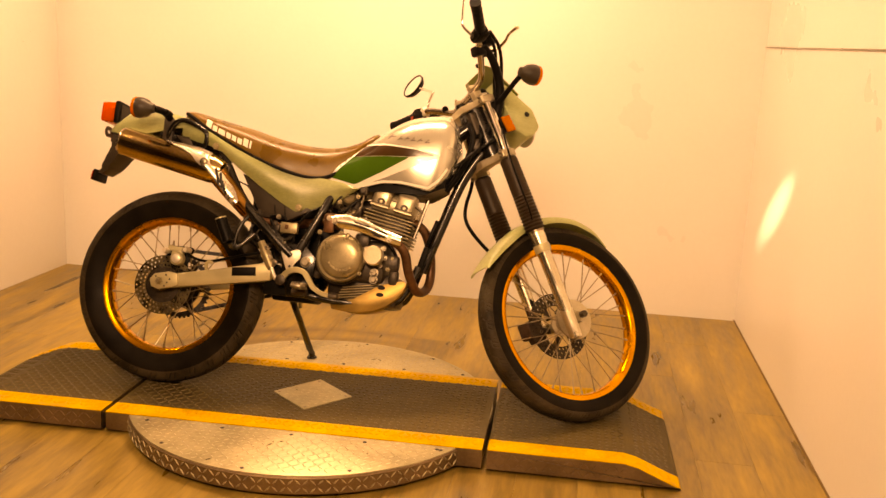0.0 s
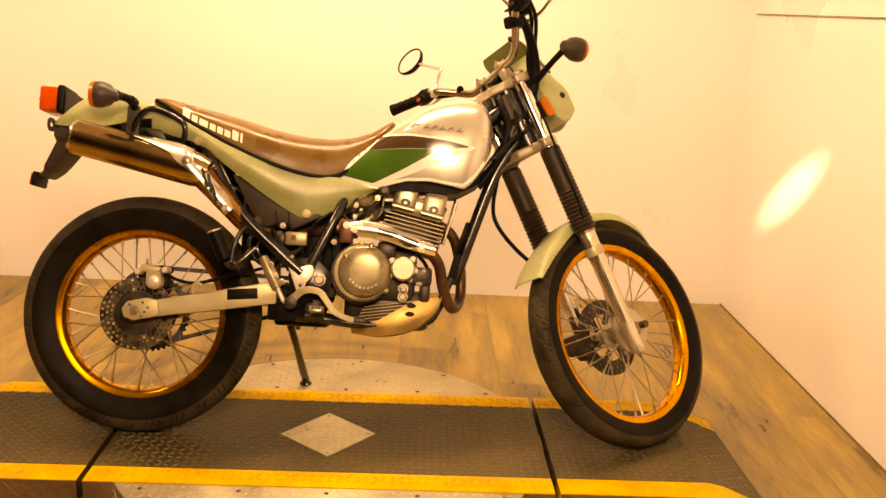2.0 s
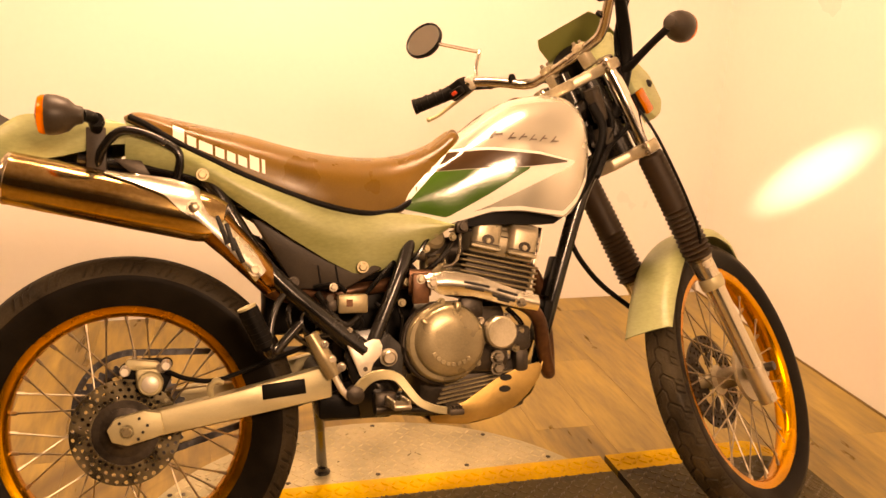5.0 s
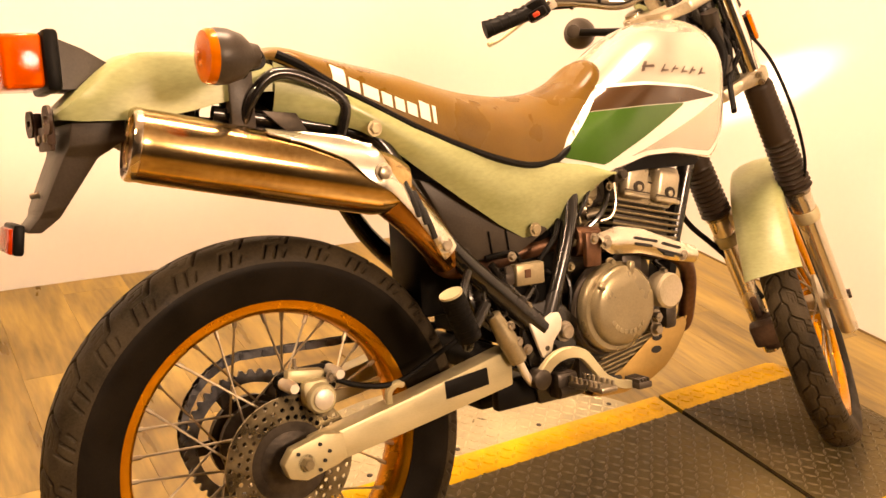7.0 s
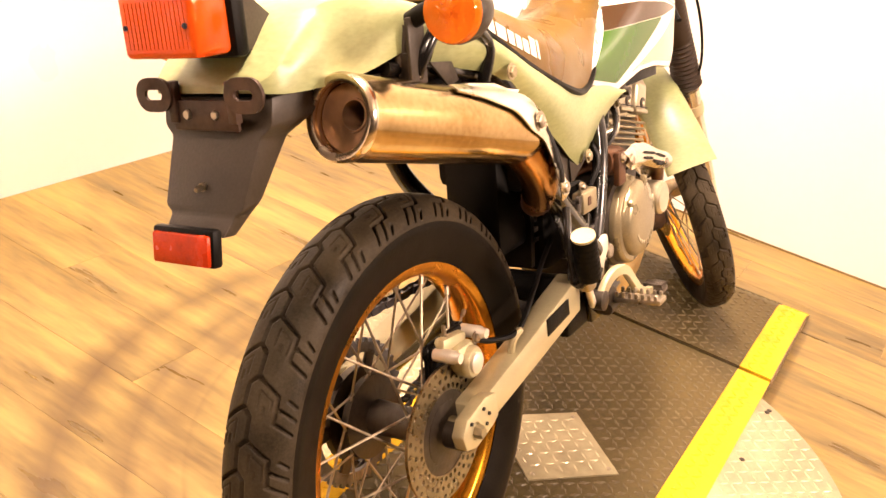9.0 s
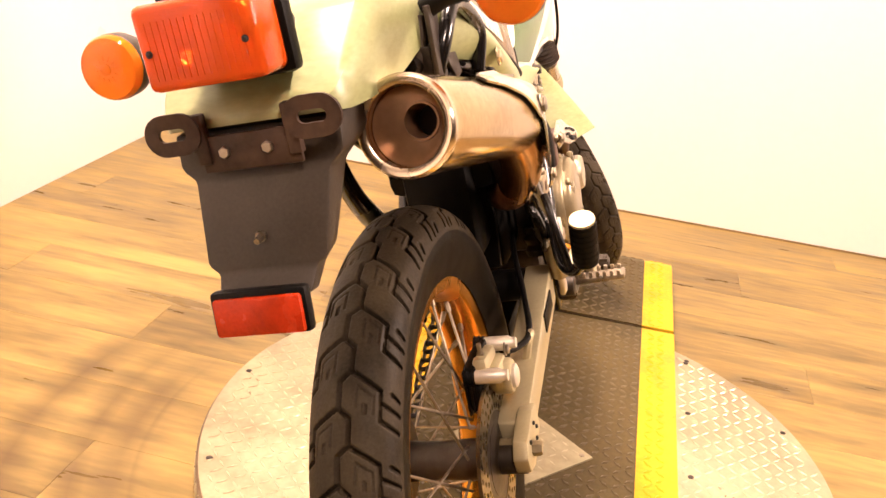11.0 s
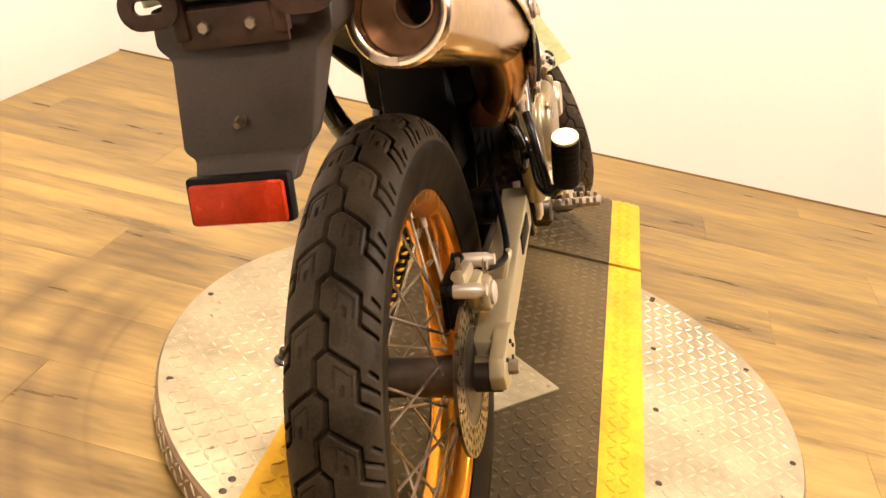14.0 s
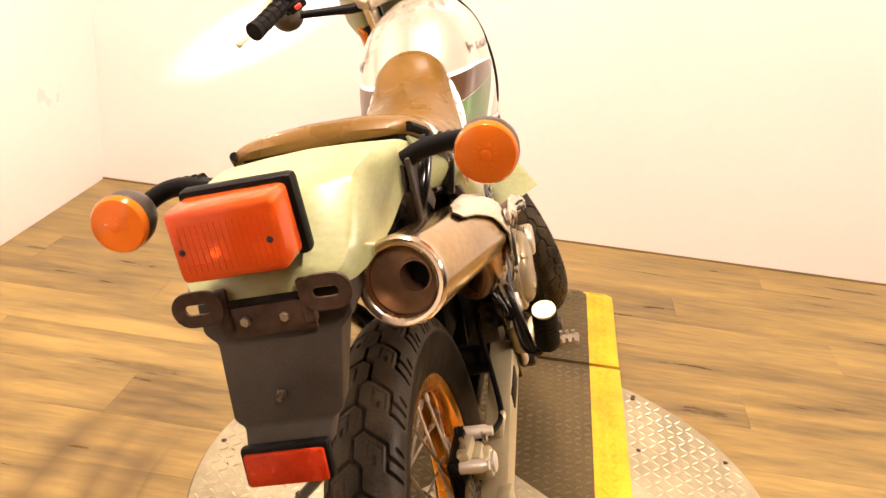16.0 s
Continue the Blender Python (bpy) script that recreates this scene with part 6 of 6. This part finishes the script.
for s in (-1, 1):
    part("bar_clamp", join(rbox(0.034, 0.024, 0.034, 0.005, (0.042, s * 0.048, 0.788)), rbox(0.044, 0.024, 0.016, 0.006, (0.042, s * 0.048, 0.820))), "head_alu", bars, m=BARM)
    for dx in (-0.015, 0.015):
        bolt((0.042 + dx, s * 0.048, 0.828), 0.0042, bars, "steel", rot=(0, 0, 0), m=BARM, h=0.008)
    gp = [(-0.006, s * 0.262, 0.903), (-0.038, s * 0.316, 0.914), (-0.072, s * 0.372, 0.929)] if s < 0 else [(-0.006, 0.262, 0.903), (-0.030, 0.303, 0.911), (-0.054, 0.344, 0.921)]
    part("grip", join(tube(gp, [0.0165, 0.0160, 0.0168], 18), tube([gp[2], (gp[2][0] - 0.004, gp[2][1] + s * 0.007, gp[2][2] + 0.002)], 0.0186, 18, 0)), "black", bars, m=BARM)
    for k in range(6 if s < 0 else 5):
        part("grip_ring", tube([(-0.010 - 0.0095 * k, s * (0.270 + 0.0158 * k), 0.9050 + 0.0034 * k), (-0.013 - 0.0095 * k, s * (0.275 + 0.0158 * k), 0.906 + 0.0034 * k)], 0.0176, 16, 0), "black", bars, m=BARM)
    if s > 0:
        part("lever_perch", join(rbox(0.034, 0.036, 0.030, 0.007, (0.014, 0.226, 0.898)), rbox(0.036, 0.020, 0.016, 0.005, (0.040, 0.228, 0.896))), "pale_alu", bars, m=BARM)
        lever_ = [(0.052, 0.222, 0.894), (0.060, 0.262, 0.890), (0.040, 0.312, 0.886), (0.014, 0.358, 0.882), (0.004, 0.378, 0.886)]
    else:
        part("lever_perch", join(rbox(0.036, 0.050, 0.034, 0.008, (0.022, -0.180, 0.880), (22, 0, 0)), rbox(0.040, 0.024, 0.020, 0.006, (0.046, -0.170, 0.874))), "black", bars, m=BARM)
        part("brake_reservoir", join(rbox(0.044, 0.058, 0.030, 0.008, (0.052, -0.195, 0.900), (14, 0, 0)), rbox(0.048, 0.062, 0.007, 0.003, (0.052, -0.192, 0.917), (14, 0, 0))), "black", bars, m=BARM)
        part("hose_joint", tube([(0.052, -0.172, 0.892), (0.062, -0.160, 0.880)], 0.008, 10, 0), "steel", bars, m=BARM)
        lever_ = [(0.058, -0.172, 0.876), (0.092, -0.190, 0.876), (0.106, -0.222, 0.880), (0.104, -0.256, 0.884), (0.122, -0.284, 0.888)]
    part("lever", tube(lever_, [0.007, 0.0055, 0.0046, 0.0042, 0.0050], 10), "alu" if s > 0 else "bar", bars, m=BARM)
    part("lever_ball", lathe([(0.0, -0.007), (0.005, -0.005), (0.007, 0), (0.005, 0.005), (0.0, 0.007)], 14), "alu", bars, m=BARM @ Matrix.Translation(lever_[-1]))
    part("switch_housing", join(rbox(0.040, 0.050, 0.042, 0.009, (-0.001, s * 0.250, 0.900)), rbox(0.020, 0.040, 0.020, 0.005, (-0.022, s * 0.248, 0.894))), "black", bars, m=BARM)
    part("switch_button", rbox(0.010, 0.014, 0.009, 0.002, (-0.031, s * 0.248, 0.895)), "red_switch" if s > 0 else "engine_dark", bars, m=BARM)
    for k, yy in enumerate((0.19, 0.135)):
        part("cable_tie", lathe([(0.0125, -0.003), (0.0125, 0.003)], 12, "Y"), "black", bars, m=BARM @ pose(0.030 + 0.004 * k, s * yy, 0.870 - 0.02 * k, s * 25, 0, 0))
part("cable", tube([(0.02, 0.25, 0.895), (0.05, 0.20, 0.865), (0.060, 0.12, 0.830), (0.05, 0.06, 0.79), (0.02, 0.02, 0.72), (-0.03, 0.0, 0.62)], 0.0048, 8), "black", bars, m=BARM)
part("cable", tube([(0.04, -0.25, 0.905), (0.09, -0.20, 0.87), (0.115, -0.13, 0.82), (0.10, -0.085, 0.76), (0.07, -0.075, 0.68), (0.03, -0.06, 0.62), (-0.04, -0.03, 0.60), (-0.14, -0.02, 0.56)], 0.0058, 8), "black", bars, m=BARM)
part("cable", tube([(0.04, -0.24, 0.90), (0.075, -0.19, 0.86), (0.080, -0.12, 0.80), (0.060, -0.085, 0.72), (0.030, -0.05, 0.66), (0.005, -0.01, 0.61)], 0.0058, 8), "black", bars, m=BARM)
part("wiring_harness", tube([(0.030, -0.205, 0.885), (0.066, -0.172, 0.850), (0.086, -0.138, 0.800), (0.084, -0.105, 0.740), (0.060, -0.070, 0.690), (0.020, -0.040, 0.650)], [0.010, 0.013, 0.015, 0.015, 0.014, 0.012], 12), "black", bars, "taped black wiring harness", m=BARM)
part("stem", tube([(0.000, -0.212, 0.905), (-0.003, -0.208, 0.930), (-0.012, -0.202, 0.965), (-0.008, -0.214, 0.990), (0.010, -0.262, 1.060)], 0.0045, 10, 4), "chrome", bars, "chrome mirror stem", m=BARM)
mirror_ = part("mirror", tube([(0.020, 0.205, 0.905), (0.030, 0.198, 0.925), (0.052, 0.184, 0.950), (0.060, 0.200, 0.962), (0.076, 0.285, 1.032)], 0.0052, 10, 4), "chrome", bike, "round chrome-stemmed mirror", m=BARM)
MIR = Matrix.Translation(BARM @ Vector((0.084, 0.322, 1.060))) @ (BIKE.to_3x3().inverted() @ Vector((-0.66, -0.48, 0.58))).to_track_quat('Z', 'Y').to_matrix().to_4x4()
part("shell", lathe([(0.0, -0.024), (0.020, -0.022), (0.040, -0.012), (0.0485, 0.0), (0.0485, 0.004), (0.046, 0.006)], 36), "black", mirror_, m=MIR)
part("rim", lathe([(0.0455, 0.0050), (0.0455, 0.0085), (0.0475, 0.0098), (0.0498, 0.0085), (0.0498, 0.0), (0.047, -0.002)], 40, closed=True), "black", mirror_, m=MIR)
part("glass", lathe([(0.0, 0.0055), (0.0455, 0.0055), (0.0455, 0.0066), (0, 0.0070)], 36), "mirror", mirror_, m=MIR)
part("speedometer", lathe([(0.038, -0.03), (0.040, 0.0), (0.036, 0.010), (0.0, 0.010)], 28), "black", bike, "black instrument housing", m=STEER @ pose(0.095, 0.02, 0.815, 0, -35, 0))

# cowl with a headlight
prof = [(0.100, 0.840), (0.130, 0.790), (0.160, 0.745), (0.190, 0.705), (0.192, 0.636), (0.155, 0.612), (0.118, 0.610), (0.078, 0.655), (0.082, 0.716), (0.070, 0.760)]
cowl_bm = plate([(p[0] + 0.024, p[1] - 0.004) for p in prof], 0.190, 0, 0.012)
cowl = part("headlight_cowl", cowl_bm, "green", bike, "pale green headlight cowl", m=STEER)
part("headlight", lathe([(0.062, 0), (0.060, 0.008), (0.04, 0.016), (0, 0.020)], 32), "glass", cowl, m=STEER @ pose(0.214, 0, 0.664, 0, 90, 0))
vis = sheet([(-0.090, 0.76), (-0.090, 0.82), (-0.086, 0.872), (-0.072, 0.890)], [(0.090, 0.76), (0.090, 0.82), (0.086, 0.872), (0.072, 0.890)], lambda x, z, v: 0.0, 16, 10, 0.004)
vis.transform(Matrix(((0, 1, -0.55, 0), (1, 0, 0, 0), (0, 0, 1, 0), (0, 0, 0, 1))))
vis.transform(Matrix.Translation((0.600, 0, 0)))
part("visor", vis, "smoked", cowl, "olive green flyscreen", m=STEER)
bolt((0.178, -0.096, 0.684), 0.007, cowl, "dark", m=STEER)
part("cowl_bracket", join(rbox(0.02, 0.19, 0.022, 0.004, (0.075, 0, 0.735)), rbox(0.02, 0.20, 0.02, 0.004, (0.06, 0, 0.64))), "black", cowl, m=STEER)
for s in (-1, 1):
    indicator(STEER @ pose(0.156, s * 0.232, 0.762, 0, 112, 0), [(0.0, 0, 0), (0.0, 0, 0.001), (0, 0, 0.002)], cowl, "black turn signal with an amber lens")
    part("signal_arm", tube([(0.112, s * 0.228, 0.776), (0.098, s * 0.190, 0.764), (0.086, s * 0.150, 0.750), (0.076, s * 0.115, 0.738), (0.070, s * 0.080, 0.730)], [0.009, 0.0085, 0.009, 0.011, 0.012], 12), "black", cowl, m=STEER)
    part("amber_reflector", rbox(0.034, 0.010, 0.056, 0.004, (0.074, s * 0.116, 0.656), (0, -6, 0)), "amber", cowl, m=STEER)
    part("reflector_stay", rbox(0.03, 0.02, 0.05, 0.003, (0.068, s * 0.104, 0.656)), "black", cowl, m=STEER)

# front fender
mid = [(0.350, 0.188), (0.302, 0.260), (0.226, 0.316), (0.126, 0.340), (0.016, 0.330), (-0.074, 0.294), (-0.132, 0.260), (-0.172, 0.226)]
pts = smooth_path([(p[0], 0, p[1]) for p in mid], 4)
rings = []
for i, p in enumerate(pts):
    t = i / (len(pts) - 1)
    a, b = pts[max(i - 1, 0)], pts[min(i + 1, len(pts) - 1)]
    d = (b - a).normalized()
    nrm = Vector((d.z, 0, -d.x))
    if nrm.dot(Vector((0.092, 0, -0.02)) - p) < 0:
        nrm = -nrm
    w = curve2([(0, 0.026), (0.12, 0.044), (0.4, 0.054), (0.75, 0.056), (1, 0.058)], t)
    drop = curve2([(0, 0.010), (0.2, 0.026), (0.6, 0.030), (0.85, 0.022), (1, 0.010)], t)
    ring = []
    for y, k in ((-1, 1.0), (-0.99, 0.62), (-0.90, 0.26), (-0.6, 0.05), (0, -0.06), (0.6, 0.05), (0.90, 0.26), (0.99, 0.62), (1, 1.0)):
        q = p + nrm * drop * k
        ring.append((q.x, y * w, q.z))
    rings.append(ring)
bm = loft(rings, closed=False, caps=False)
bmesh.ops.recalc_face_normals(bm, faces=bm.faces)
bmesh.ops.solidify(bm, geom=bm.faces[:], thickness=0.0028)
RIDE = WHEEL_F @ Matrix.Translation((-0.087, 0.002, 0.015))
fender = part("front_fender", bm, "green", bike, "pale green front fender", m=RIDE, angle=50)
for s in (-1, 1):
    part("fender_stay", join(rbox(0.050, 0.020, 0.030, 0.005, (0.055, s * 0.066, 0.272)), rbox(0.016, 0.03, 0.016, 0.004, (0.040, s * 0.080, 0.255))), "pale_alu", fender, m=RIDE)
fcal = part("front_caliper", join(rbox(0.052, 0.046, 0.080, 0.014, (0.012, 0.072, -0.012)), rbox(0.034, 0.062, 0.060, 0.010, (-0.010, 0.078, 0.0)), rbox(0.030, 0.016, 0.060, 0.006, (0.030, 0.082, 0.050))), "rust_bracket", bike, "dark brown front brake caliper on the fork leg", m=STEER)
part("brake_hose", tube([(0.972, 0.112, 0.815), (0.966, 0.120, 0.740), (0.957, 0.100, 0.680), (0.961, 0.088, 0.628), (0.990, 0.092, 0.582), (1.045, 0.110, 0.530), (1.120, 0.100, 0.470), (1.180, 0.080, 0.410), (1.226, 0.062, 0.345)], 0.0062, 10), "black", fcal)
part("speedo_cable", tube([(0.060, -0.100, 0.66), (0.026, -0.128, 0.59), (0.014, -0.136, 0.51), (0.014, -0.134, 0.43), (0.022, -0.122, 0.35), (0.030, -0.095, 0.29)], 0.0034, 8), "black", fork, m=STEER)

# wiring behind the steering head
head = part("wiring_loom", tube([(0.955, -0.045, 0.93), (0.975, -0.055, 0.88), (0.965, -0.05, 0.82), (0.94, -0.04, 0.76), (0.90, -0.03, 0.70)], 0.010, 10), "black", bike, "black wiring loom by the steering head")
for dy, dz in ((-0.03, 0.0), (0.02, 0.02), (0.04, -0.01)):
    part("cable", tube([(0.97, dy, 0.95 + dz), (1.0, dy * 1.6, 0.90 + dz), (0.985, dy * 1.8, 0.85 + dz), (0.945, dy, 0.78 + dz), (0.90, dy, 0.72)], 0.006, 8), "black", head)
part("ignition_lock", join(tube([(0.985, -0.03, 0.90), (0.955, -0.04, 0.965)], 0.018, 14, 0), rbox(0.03, 0.06, 0.04, 0.006, (0.985, -0.03, 0.86))), "engine_dark", head)

# hoses and small fittings between the frame tubes
HOSES = (((0.60, -0.075, 0.66), (0.57, -0.100, 0.645), (0.545, -0.105, 0.610), (0.520, -0.095, 0.585), (0.50, -0.07, 0.56)),
         ((0.64, -0.070, 0.655), (0.615, -0.098, 0.630), (0.590, -0.104, 0.600), (0.565, -0.100, 0.580)),
         ((0.56, -0.080, 0.665), (0.535, -0.098, 0.640), (0.530, -0.100, 0.600), (0.548, -0.096, 0.575)),
         ((0.335, -0.120, 0.520), (0.312, -0.138, 0.500), (0.322, -0.140, 0.470), (0.355, -0.130, 0.462), (0.395, -0.120, 0.478)),
         ((0.300, -0.115, 0.540), (0.288, -0.135, 0.505), (0.300, -0.138, 0.468), (0.330, -0.130, 0.445)),
         ((0.345, -0.115, 0.545), (0.375, -0.128, 0.500), (0.400, -0.126, 0.482), (0.43, -0.115, 0.50)),
         ((0.500, -0.090, 0.530), (0.512, -0.108, 0.490), (0.508, -0.110, 0.440), (0.515, -0.100, 0.395)),
         ((0.74, -0.080, 0.500), (0.765, -0.092, 0.470), (0.775, -0.090, 0.430), (0.770, -0.080, 0.395)))
for k, pts in enumerate(HOSES):
    part("hose", tube(pts, 0.0042 + 0.0012 * (k % 3), 8), "frame", engine if k in (0, 1, 2, 6, 7) else box)
for x, y, z in ((0.585, -0.098, 0.655), (0.565, -0.104, 0.625), (0.622, -0.096, 0.648), (0.525, -0.108, 0.560), (0.512, -0.112, 0.520), (0.760, -0.106, 0.455), (0.748, -0.108, 0.420)):
    bolt((x, y, z), 0.0058, engine, "cast", h=0.008)
for x, z in ((0.345, 0.500), (0.402, 0.470), (0.375, 0.555)):
    bolt((x, -0.132, z), 0.006, box, "steel", h=0.008)
part("fuel_tap", join(rbox(0.026, 0.020, 0.026, 0.005, (0.640, -0.098, 0.668)), tube([(0.640, -0.104, 0.668), (0.640, -0.118, 0.668)], 0.008, 12, 0)), "engine_dark", tank)
part("carburettor_bowl", rbox(0.050, 0.052, 0.040, 0.010, (0.592, -0.052, 0.588)), "cast", engine)


# ---- wall fittings ----
rail = thing("wall_rail", "thin grey metal strip fixed along the cream wall", "rail", Matrix.Translation((X1 - 0.004, 0.0, 1.272)) @ pose(0, 0, 0, 0.6, 0, 0))
part("strip", rbox(0.008, 3.2, 0.004, 0.0015, (0, 0.01, 0)), "steel", rail)

# ---- floor planks, laid along y ----
PW, PL = 0.180, 1.22
plank_me = {}
col = 0
x = X1 - 0.002
while x > X0 + 0.02:
    w = min(PW, x - X0)
    y = Y1 - 0.002 - PL * ((col * 0.37) % 1.0)
    cuts = [Y1 - 0.002, y] if Y1 - 0.002 - y > 0.05 else [Y1 - 0.002]
    while cuts[-1] > Y0:
        cuts.append(max(cuts[-1] - PL, Y0))
    for a, b in zip(cuts, cuts[1:]):
        if a - b < 0.02:
            continue
        key = (round(w, 3), round(a - b, 3))
        if key not in plank_me:
            bm = rbox(key[0] - 0.0005, key[1] - 0.0005, 0.006, 0.0003, (0, 0, -0.003), seg=1)
            ob = part("plank", bm, "wood", floor)
            plank_me[key] = ob.data
            ob.matrix_basis = Matrix.Translation((x - w / 2, (a + b) / 2, 0))
        else:
            again("plank", plank_me[key], floor, Matrix.Translation((x - w / 2, (a + b) / 2, 0)))
    x -= PW
    col += 1
